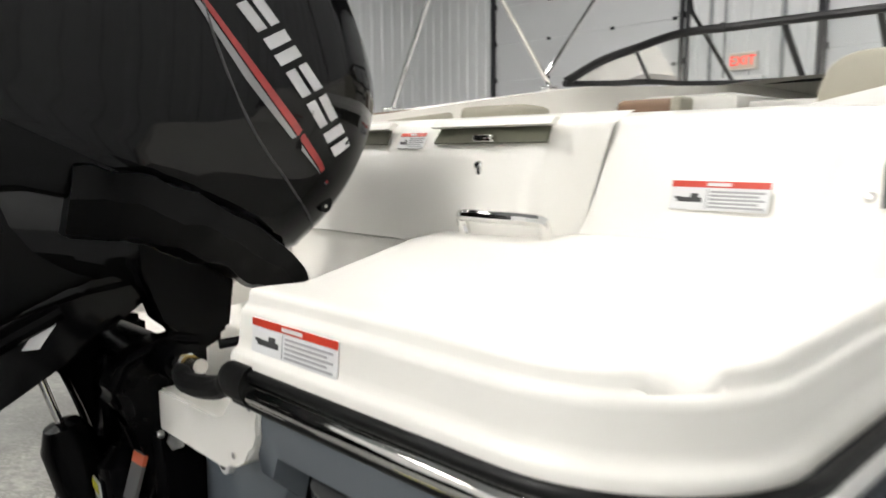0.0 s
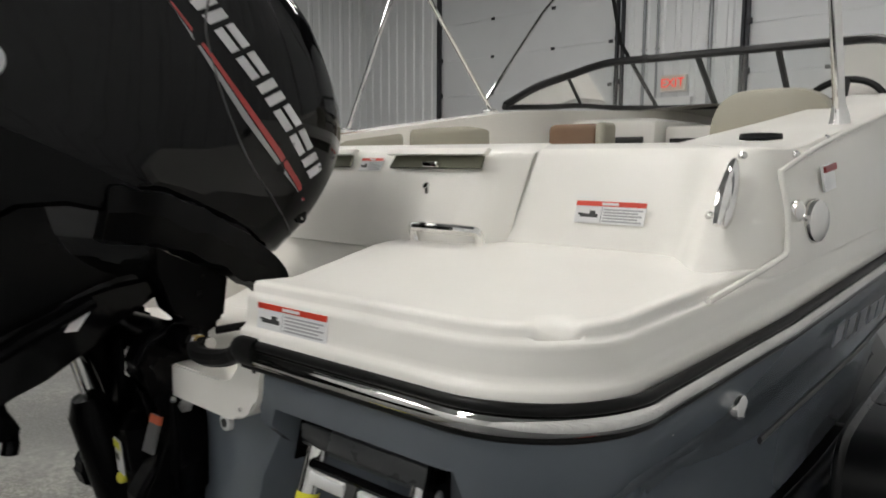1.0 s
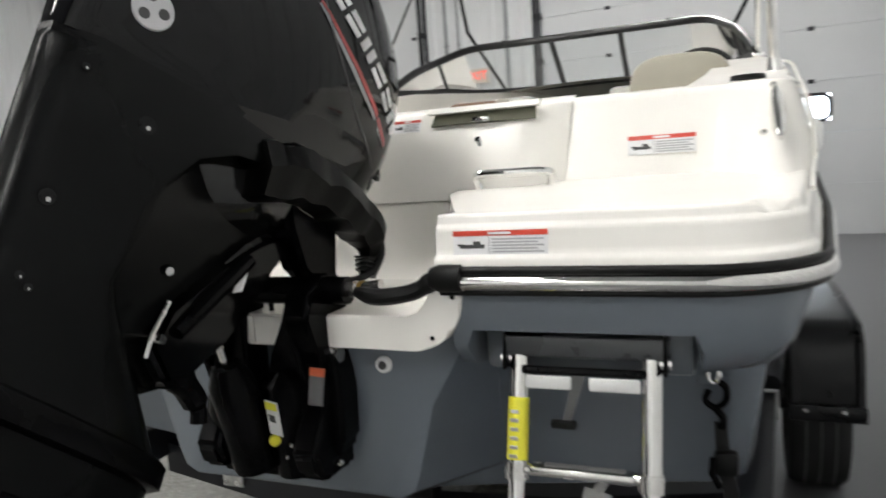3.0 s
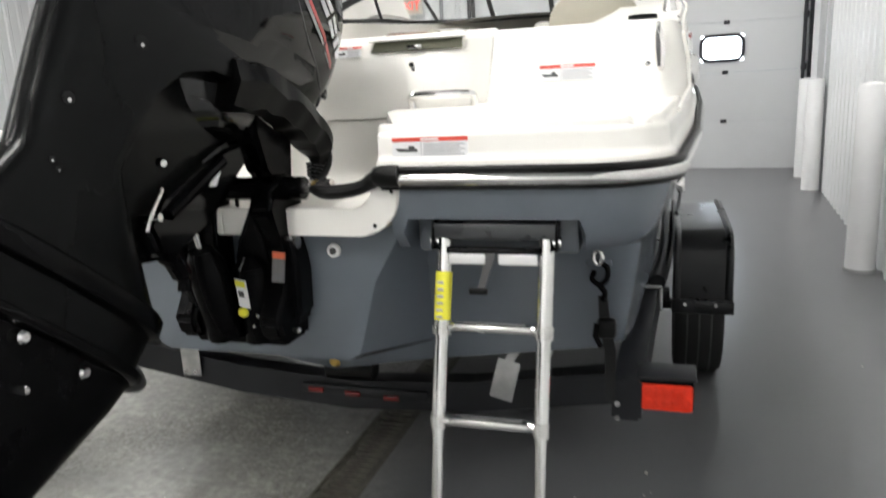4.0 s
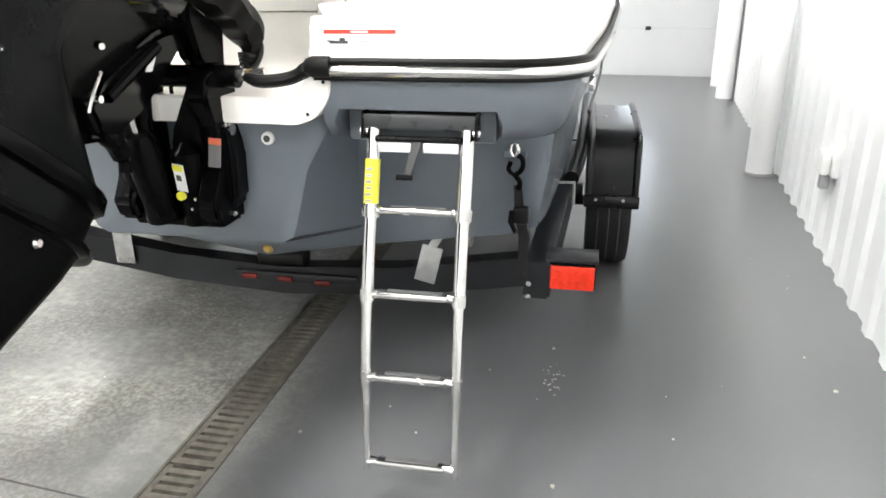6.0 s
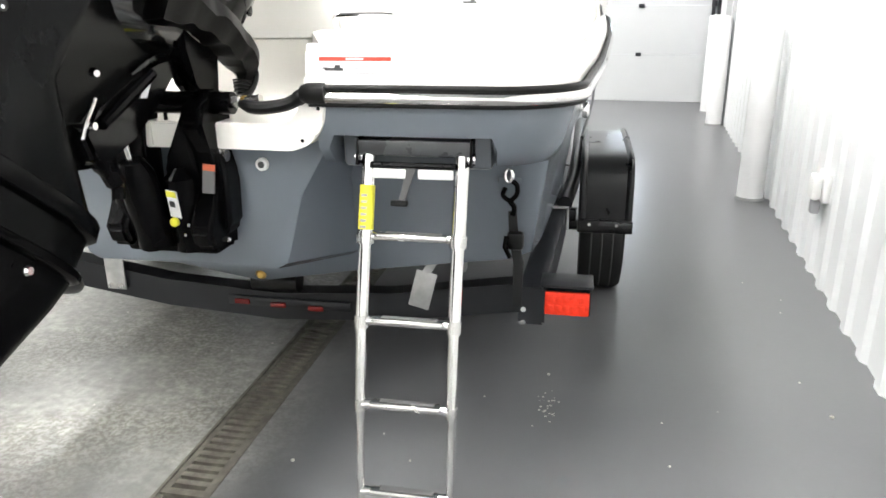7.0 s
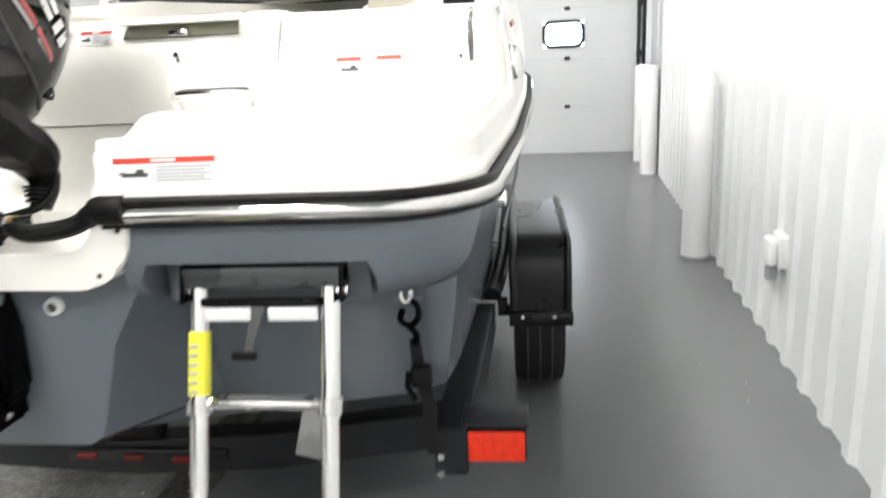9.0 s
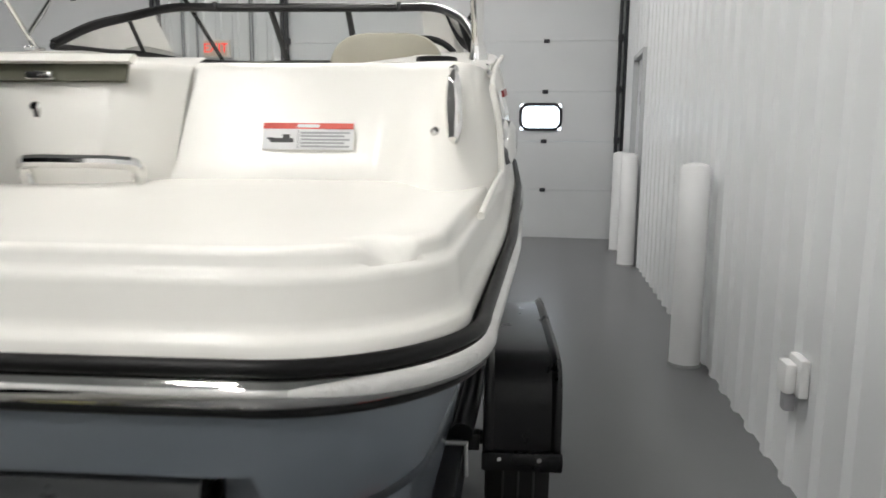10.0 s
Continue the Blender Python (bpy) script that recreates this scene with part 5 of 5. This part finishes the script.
part("yellow_cap", disc(nb(), (BX + 0.072, -0.055, 0.935), (0.2, -1, 0.1), 0.014, 0.022, 14, 0.004), YELLOW, eng, "small yellow cap")
cl = part("cheek_label", slab(nb(), [(BX + 0.172, -0.06, 1.025), (BX + 0.204, -0.055, 1.022), (BX + 0.20, -0.028, 1.10), (BX + 0.168, -0.033, 1.103)], (0, -0.006, 0.002)), mat("dark_label", (0.12, 0.12, 0.12), 0.4), eng, "dark label with an orange head")
under("label_head", slab(nb(), [(BX + 0.169, -0.039, 1.086), (BX + 0.2015, -0.034, 1.082), (BX + 0.2005, -0.028, 1.10), (BX + 0.168, -0.033, 1.103)], (0, -0.007, 0.002)), mat("orange_label", (0.65, 0.13, 0.05), 0.4), cl)
# steering: rod, black cover and hose to the rail end
part("steering_rod", tube(nb(), [(BX + 0.24, 0.02, 1.27), (BX + 0.34, 0.01, 1.285)], 0.013, 10), STEEL, eng, "steel steering rod")
part("rod_nut", tube(nb(), [(BX + 0.25, 0.02, 1.272), (BX + 0.275, 0.018, 1.275)], 0.019, 6), STEEL, eng, "steel nut")
part("rod_collar", tube(nb(), [(BX + 0.283, 0.018, 1.276), (BX + 0.293, 0.017, 1.277)], 0.016, 10), BRASS, eng, "thin brass collar")
part("steering_cover", tube(nb(), smooth_line([(BX + 0.28, 0.0, 1.272), (BX + 0.34, -0.01, 1.262), (BX + 0.42, -0.005, 1.272), (BX + 0.47, 0.0, 1.296), (BX + 0.50, 0.01, 1.305)], 6), [0.010, 0.014, 0.016, 0.018, 0.019, 0.019] + [0.019] * 10 + [0.022] * 9, 10), RUBBER, eng, "black rubber steering hose")

# ---- swim ladder ----
lad = thing("swim_ladder", (0, -0.1, 0.14), "polished telescopic swim ladder let down from the transom", "ladder")
LZ, LY = (0.13, 0.168, 0.441, 0.68, 0.91, 1.135), (-0.182, -0.176, -0.142, -0.09, -0.02, 0.052)


def lp(x, z):
    return Vector((x, lerp(LZ, LY, z), z))


for s in (1, -1):
    for z0, z1, r in ((0.885, 1.128, 0.0212), (0.655, 0.90, 0.0185), (0.42, 0.67, 0.0155), (0.138, 0.43, 0.0115)):
        xs = 0.134
        part("rail_tube", tube(nb(), [lp(s * xs, z0), lp(s * xs, (z0 + z1) / 2), lp(s * xs, z1)], r, 16), LADDER, lad, "polished rail tube")
        if z0 < 0.88:
            part("collar", tube(nb(), [lp(s * xs, z1 - 0.012), lp(s * xs, z1 + 0.02)], r + 0.0065, 16), STEEL, lad)
for z in (0.168, 0.441, 0.68, 0.91):
    a, b = lp(-0.115, z), lp(0.115, z)
    m = Matrix.Translation(lp(0, z)) @ Matrix.Rotation(radians(-10), 4, "X")
    tread = part("rung", box(nb(), -0.105, 0.105, -0.022, 0.022, -0.010, 0.010, 0.007, m), STEEL, lad, "flat steel rung")
    under("grip_strip", box(nb(), -0.075, 0.085, -0.014, 0.014, 0.0102, 0.0125, 0.001, m), mat("grey_grip", (0.12, 0.12, 0.12), 0.6), tread, "grey grip strip")
    for s in (1, -1):
        under("rung_end", tube(nb(), [lp(s * 0.10, z), lp(s * 0.130, z - 0.004)], [0.012, 0.017], 12), CHROME, tread)
part("hinge_plate", box(nb(), -0.168, 0.165, 0.03, 0.085, 1.128, 1.174, 0.01), mat("dark_hinge_metal", (0.05, 0.052, 0.055), 0.28, var=0.15, scale=9), lad, "dark grey hinge plate")
for s in (1, -1):
    part("hinge_ear", slab(nb(), [(s * 0.158, 0.015, 1.105), (s * 0.158, 0.09, 1.10), (s * 0.158, 0.09, 1.178), (s * 0.158, 0.035, 1.178)], (s * 0.007, 0, 0)), BLACK, lad, "black hinge ear")
    part("hinge_bolt", tube(nb(), [(s * 0.15, 0.045, 1.122), (s * 0.172, 0.045, 1.122)], 0.012, 8), CHROME, lad)
part("cross_bar", tube(nb(), [(-0.12, 0.022, 1.106), (0.12, 0.022, 1.106)], 0.009, 8), BLACK, lad, "black cross bar")
part("stop_pad", box(nb(), -0.115, -0.02, 0.008, 0.02, 1.07, 1.097, 0.004), WHITEP, lad, "white stop pad")
part("stop_pad", box(nb(), 0.015, 0.115, 0.008, 0.02, 1.07, 1.097, 0.004), WHITEP, lad, "white stop pad")
bm = nb()
slab(bm, [(-0.02, 0.02, 1.11), (0.012, 0.02, 1.112), (-0.008, 0.004, 1.05), (-0.022, 0.0, 1.008), (-0.039, 0.0, 1.01), (-0.028, 0.004, 1.05)], (0, 0.008, 0))
part("latch_strap", bm, mat("grey_latch", (0.06, 0.06, 0.06), 0.5), lad, "grey latch strap")
part("latch_foot", box(nb(), -0.062, -0.012, -0.010, 0.008, 0.994, 1.010, 0.004), RUBBER, lad)
bm = tube(nb(), [lp(-0.134, 0.925), lp(-0.134, 1.045)], 0.0220, 18)
yl = part("yellow_label", bm, YELLOW, lad, "yellow caution label wrapped round the rail")
for k in range(6):
    under("print_bar", box(nb(), -0.145, -0.128, lerp(LZ, LY, 0.935 + k * 0.017) - 0.0232, lerp(LZ, LY, 0.935 + k * 0.017) - 0.020, 0.935 + k * 0.017, 0.942 + k * 0.017), GREYINK, yl)
# recess for the ladder under the platform: a box, its shade put into darker grey
part("ladder_pocket", box(nb(), -0.222, 0.212, 0.085, 0.30, 1.085, 1.183, 0.012), mat("pocket_shade_grey", (0.10, 0.112, 0.125), 0.3), boat, "ladder pocket in the transom, hull grey darkened as shade")

# ---- trailer ----
tr = thing("boat_trailer", (BX, 2.5, 0), "black steel boat trailer with fenders and a red tail light", "boat trailer")


def rail_pts(s, y):
    return BX + s * lerp((0.46, 1.5, 3.2, 6.2), (1.083, 1.132, 1.165, 0.35), y), lerp((0.46, 1.5, 6.2), (0.52, 0.562, 0.62), y)


for s in (1, -1):
    bm = nb()
    rings = []
    for y in (0.462, 0.9, 1.5, 2.3, 3.5, 4.5, 6.2):
        x, z = rail_pts(s, y)
        rings.append([(x - 0.047, y, z - 0.07), (x + 0.047, y, z - 0.07), (x + 0.047, y, z + 0.07), (x - 0.047, y, z + 0.07)])
    ring_faces(bm, rings, True, True, True)
    bmesh.ops.bevel(bm, geom=[e for e in bm.edges if abs(e.verts[0].co.y - e.verts[1].co.y) > 0.2], offset=0.009, segments=2, affect="EDGES")
    part("frame_rail", bm, TRAIL, tr, "black box-section frame rail")
    xb = BX + s * 1.03
    part("bunk", box(nb(), BX + s * 0.72 - 0.05, BX + s * 0.72 + 0.05, 0.85, 4.4, 0.60, 0.66, 0.015), DARK, tr, "carpeted bunk")
    for by in (1.1, 3.6):
        part("bunk_post", box(nb(), BX + s * 0.72 - 0.03, BX + s * 0.72 + 0.03, by - 0.03, by + 0.03, 0.40, 0.62, 0.006), GALV, tr, "galvanised bunk post")
    # galvanised clips over the rail, and the black tube that lies on it
    for cy in (1.36, 2.25):
        x, z = rail_pts(s, cy)
        part("guide_clip", tube(nb(), [(x - 0.055, cy, z), (x - 0.055, cy, z + 0.085), (x + 0.055, cy, z + 0.085), (x + 0.055, cy, z - 0.02)], 0.009, 8), GALV, tr, "galvanised clip over the rail")
    part("guide_rail", tube(nb(), smooth_line([(BX + s * 1.165, 1.42, 0.645), (BX + s * 1.195, 1.8, 0.67), (BX + s * 1.212, 2.4, 0.715), (BX + s * 1.215, 3.2, 0.76)], 6), 0.036, 12), TRAIL, tr, "black guide tube on the rail")
    # wheel, tyre and fender
    wxc, wyc, wzc, wrad = BX + s * 1.36, 2.10, 0.345, 0.345
    prof = [(0.19, 0.095), (0.23, 0.112), (0.29, 0.118), (0.325, 0.112), (0.341, 0.090), (0.345, 0.05)]
    prof = prof + [(r, -w) for r, w in reversed(prof)]
    bm = nb()
    ring_faces(bm, [[(wxc + w, wyc + r * math.cos(a), wzc + r * math.sin(a)) for r, w in prof] for a in [2 * math.pi * k / 48 for k in range(48)]] + [[(wxc + w, wyc + r, wzc) for r, w in prof]], True)
    bmesh.ops.remove_doubles(bm, verts=bm.verts[:], dist=0.0005)
    ty = part("tyre", bm, TYRE, tr, "black trailer tyre")
    for gx in (-0.055, 0.0, 0.055):
        bm = nb()
        tube(bm, [(wxc + gx, wyc + 0.3435 * math.cos(a), wzc + 0.3435 * math.sin(a)) for a in [2 * math.pi * k / 40 for k in range(41)]], 0.005, 5, False)
        under("tread_groove", bm, INK, ty)
    part("rim", tube(nb(), [(wxc - 0.08, wyc, wzc), (wxc + s * 0.02, wyc, wzc), (wxc + s * 0.06, wyc, wzc)], [0.19, 0.185, 0.08], 28), GALV, tr, "galvanised wheel rim")
    fp = [(1.545, 0.49), (1.549, 0.59), (1.556, 0.70), (1.568, 0.765), (1.592, 0.80), (1.64, 0.828), (1.74, 0.838), (1.90, 0.842), (2.30, 0.842), (2.46, 0.838), (2.56, 0.828), (2.608, 0.80), (2.632, 0.765), (2.644, 0.70), (2.651, 0.60), (2.655, 0.50)]
    fp2 = [(wyc + (y - wyc) * 0.95, z - 0.018) for y, z in fp]
    bm = nb()
    rings = []
    for x_, k in ((-0.130, 0.05), (-0.129, 0.014), (-0.125, 0.002), (-0.112, -0.002), (-0.102, 0.002), (-0.094, 0.013), (0.094, 0.013), (0.102, 0.002), (0.112, -0.002), (0.125, 0.002), (0.129, 0.014), (0.130, 0.06)):
        rings.append([(wxc + x_, wyc + (y - wyc) * (1 - k * 1.3), z - k * (1 if z > 0.6 else 0.3)) for y, z in fp])
    ring_faces(bm, rings, False)
    rim2 = [[(p[0] * 0.985 + wxc * 0.015, wyc + (p[1] - wyc) * 0.96, p[2] - 0.014) for p in r] for r in rings]
    ring_faces(bm, rim2, False)
    for r_, q_ in ((rings[0], rim2[0]), (rings[-1], rim2[-1])):
        ring_faces(bm, [r_, q_], False)
    ring_faces(bm, [[r[0] for r in rings], [r[0] for r in rim2]], False)
    ring_faces(bm, [[r[-1] for r in rings], [r[-1] for r in rim2]], False)
    fd = part("fender", bm, FENDER, tr, "black moulded fender")
    under("fender_lip", box(nb(), wxc - 0.133, wxc + 0.133, 1.535, 1.56, 0.47, 0.535, 0.008), FENDER, fd, "lower lip with screws")
    for k in (-0.075, 0.055):
        under("fender_screw", disc(nb(), (wxc + k, 1.535, 0.515), (0, -1, 0), 0.008, 0.005, 10), CHROME, fd, "bright screw")
    part("fender_bracket", box(nb(), BX + s * 1.14, BX + s * 1.22, 1.62, 1.68, 0.50, 0.56, 0.006), TRAIL, tr, "black fender bracket")
    # tail light on the rail's end
    x, z = rail_pts(s, 0.462)
    lx0 = min(BX + s * 1.122, BX + s * 1.283)
    tl = part("tail_light_housing", box(nb(), lx0 - 0.004, lx0 + 0.165, 0.475, 0.53, 0.485, 0.588, 0.008), BLACK, tr, "black tail light housing")
    under("red_lens", box(nb(), lx0, lx0 + 0.161, 0.462, 0.478, 0.490, 0.578, 0.006), REDL, tl, "bright red lens")
    for ix in range(5):
        for iz in range(2):
            under("lens_cell", box(nb(), lx0 + 0.018 + ix * 0.027, lx0 + 0.038 + ix * 0.027, 0.459, 0.463, 0.507 + iz * 0.034, 0.530 + iz * 0.034, 0.002), REDL, tl)
    part("light_bracket", box(nb(), lx0 - 0.01, lx0 + 0.172, 0.47, 0.60, 0.589, 0.600, 0.003), TRAIL, tr, "black light bracket")
    for zz in (0.46, 0.51):
        part("rail_bolt", disc(nb(), (x - 0.028, 0.462, zz), (0, -1, 0), 0.010, 0.012, 8), CHROME, tr, "bright bolt")
# V-shaped cross members
for yc in (0.76, 3.2):
    bm = nb()
    rings = []
    for dx in (-1.06, -0.5, 0.0, 0.5, 1.06):
        zc = lerp((0, 0.5, 1.06), (0.335, 0.365, 0.45), abs(dx))
        rings.append([(BX + dx, yc - 0.045, zc - 0.06), (BX + dx, yc + 0.045, zc - 0.06), (BX + dx, yc + 0.045, zc + 0.06), (BX + dx, yc - 0.045, zc + 0.06)])
    ring_faces(bm, rings, True, True, True)
    part("cross_member", bm, TRAIL, tr, "black V-shaped cross member", smooth=False)
part("axle", tube(nb(), [(BX - 1.35, 2.10, 0.345), (BX + 1.35, 2.10, 0.345)], 0.03, 10), TRAIL, tr)
bar = part("light_bar", box(nb(), -0.98, -0.44, 0.700, 0.714, 0.335, 0.375, 0.005), TRAIL, tr, "black bar with three red marker lights")
for x, dz in ((-0.915, 0.0), (-0.755, -0.006), (-0.59, -0.012)):
    under("marker_lens", box(nb(), x - 0.034, x + 0.034, 0.69, 0.702, 0.344 + dz, 0.366 + dz, 0.005), REDD, bar, "dark red marker lens")
part("keel_roller", tube(nb(), [(BX - 0.10, 0.74, 0.44), (BX + 0.10, 0.74, 0.44)], 0.045, 16), RUBBER, tr, "black keel roller")
for xx, y, z0, z1, an in ((-1.50, 0.70, 0.37, 0.51, 4),):
    part("hanging_plate", box(nb(), xx - 0.045, xx + 0.045, y - 0.004, y + 0.004, z0, z1, 0.003), GALV, tr, "galvanised hanging plate")
    for k in (-0.025, 0.025):
        part("plate_bolt", disc(nb(), (xx + k, y - 0.004, z0 + 0.02), (0, -1, 0), 0.01, 0.01, 8), CHROME, tr)
m = Matrix.Translation((-0.10, 0.55, 0.52)) @ Matrix.Rotation(radians(14), 4, "Y")
part("trim_plate", box(nb(), -0.04, 0.04, -0.004, 0.004, -0.075, 0.075, 0.003, m), GALV, boat, "galvanised plate under the hull")
part("trim_plate_arm", tube(nb(), [(-0.085, 0.552, 0.59), (-0.02, 0.56, 0.69)], 0.009, 6, True, 2.0), GALV, boat)
part("winch_tongue", box(nb(), BX - 0.06, BX + 0.06, 5.8, 7.6, 0.5, 0.62, 0.012), TRAIL, tr, "black trailer tongue")
part("jack_stand", tube(nb(), [(BX, 7.4, 0.0), (BX, 7.4, 0.5)], 0.035, 10), GALV, tr, "tongue jack on the floor")

st = thing("tie_down_strap", (0.25, 0.40, 0.5), "black ratchet tie-down strap hooked to the tow eye", "strap")
part("hook", tube(nb(), smooth_line([(0.245, 0.335, 1.0), (0.262, 0.335, 0.985), (0.262, 0.335, 0.955), (0.24, 0.337, 0.935), (0.218, 0.34, 0.95), (0.225, 0.34, 0.975)], 5), 0.008, 8), BLACK, st, "black steel hook")
part("hook", tube(nb(), smooth_line([(0.24, 0.338, 0.932), (0.255, 0.34, 0.91), (0.25, 0.342, 0.885)], 5), 0.009, 8), BLACK, st)
bm = nb()
slab(bm, [(0.235, 0.345, 0.895), (0.262, 0.345, 0.895), (0.27, 0.36, 0.80), (0.285, 0.40, 0.70), (0.278, 0.45, 0.52), (0.248, 0.45, 0.52), (0.25, 0.40, 0.70), (0.238, 0.36, 0.80)], (0, 0.008, 0))
part("webbing", bm, CANVAS, st, "black webbing")
part("ratchet", box(nb(), 0.232, 0.288, 0.335, 0.375, 0.765, 0.825, 0.012), RUBBER, st, "black ratchet buckle")
part("ratchet_lever", tube(nb(), [(0.232, 0.335, 0.815), (0.228, 0.325, 0.78), (0.245, 0.328, 0.745)], 0.008, 8), BLACK, st, "black ratchet lever")

# ---- floor drain and crumbs ----
gr = thing("trench_drain", ((gx0 + gx1) / 2, 0, 0), "rusty cast-iron trench drain grate set in the floor", "drain grate")
for x in (gx0 + 0.006, gx1 - 0.006):
    part("edge_bar", box(nb(), x - 0.006, x + 0.006, -6.0, 9.5, -0.03, 0.003), IRON, gr, "iron edge bar", smooth=False)
for j, y0 in enumerate((-1.4, -0.75, -0.1, 0.55, 1.2, 1.85)):
    bm = nb()
    box(bm, gx0 + 0.013, gx1 - 0.013, y0, y0 + 0.03, -0.022, 0.0)
    box(bm, gx0 + 0.013, gx0 + 0.035, y0 + 0.03, y0 + 0.64, -0.022, -0.001)
    box(bm, gx1 - 0.035, gx1 - 0.013, y0 + 0.03, y0 + 0.64, -0.022, -0.001)
    sec = part("grate_section", bm, IRON, gr, "cast-iron grate section", smooth=False)
mesh = None
for j, y0 in enumerate((-1.4, -0.75, -0.1, 0.55, 1.2, 1.85)):
    for k in range(14):
        y = y0 + 0.055 + k * 0.042
        if mesh is None:
            first = part("grate_bar", box(nb(), gx0 + 0.034, gx1 - 0.034, y, y + 0.025, -0.022, -0.002), IRON, gr, smooth=False)
            mesh, ybase = first.data, y
        else:
            b = new("grate_bar", mesh)
            b.parent = gr
            b.location = (0, (y - ybase) * U, 0)
bm = nb()
for y in np.arange(2.5, 9.5, 0.042):
    box(bm, gx0 + 0.013, gx1 - 0.013, y, y + 0.019, -0.022, -0.002)
tagged(part("far_grate", bm, IRON, gr, "far stretch of the grate", smooth=False), kind="stuff")

jt = mat("floor_joint", (0.05, 0.05, 0.048), 0.8)
for x0, y0, x1, y1 in ((-3.9, -0.05, -0.89, -0.33),):
    bm = nb()
    d = Vector((x1 - x0, y1 - y0, 0)).normalized()
    n_ = Vector((-d.y, d.x, 0)) * 0.004
    slab(bm, [Vector((x0, y0, 0.0003)) - n_, Vector((x1, y1, 0.0003)) - n_, Vector((x1, y1, 0.0003)) + n_, Vector((x0, y0, 0.0003)) + n_], (0, 0, 0.0008))
    tagged(part("floor_joint", bm, jt, None, "", False), "thin dark saw-cut joint in the concrete", "floor joint", kind="structure")

rng = random.Random(4)
bm = nb()
for k in range(46):
    x, y = rng.uniform(-2.2, 1.7), rng.uniform(-1.5, 3.0)
    if gx0 - 0.02 < x < gx1 + 0.02:
        continue
    r = rng.uniform(0.002, 0.005)
    disc(bm, (x, y, 0.0), (rng.uniform(-.2, .2), rng.uniform(-.2, .2), 1), r, r * 0.8, 5)
for k in range(26):
    disc(bm, (0.38 + rng.gauss(0, 0.022), 0.66 + rng.gauss(0, 0.06), 0.0), (rng.uniform(-.1, .1), rng.uniform(-.1, .1), 1), rng.uniform(0.002, 0.006), 0.001, 5)
for x, y, r in ((0.369, 0.932, 0.007), (-0.492, 0.142, 0.007), (0.416, 0.01, 0.008), (1.467, 0.777, 0.009)):
    disc(bm, (x, y, 0.0), (0.1, 0.1, 1), r, 0.006, 6)
crumbs = part("grit", bm, mat("pale_grit", (0.6, 0.58, 0.52), 0.8, var=0.2), None, "", False)
tagged(crumbs, "pale grit and crumbs scattered on the floor", "grit", kind="stuff")
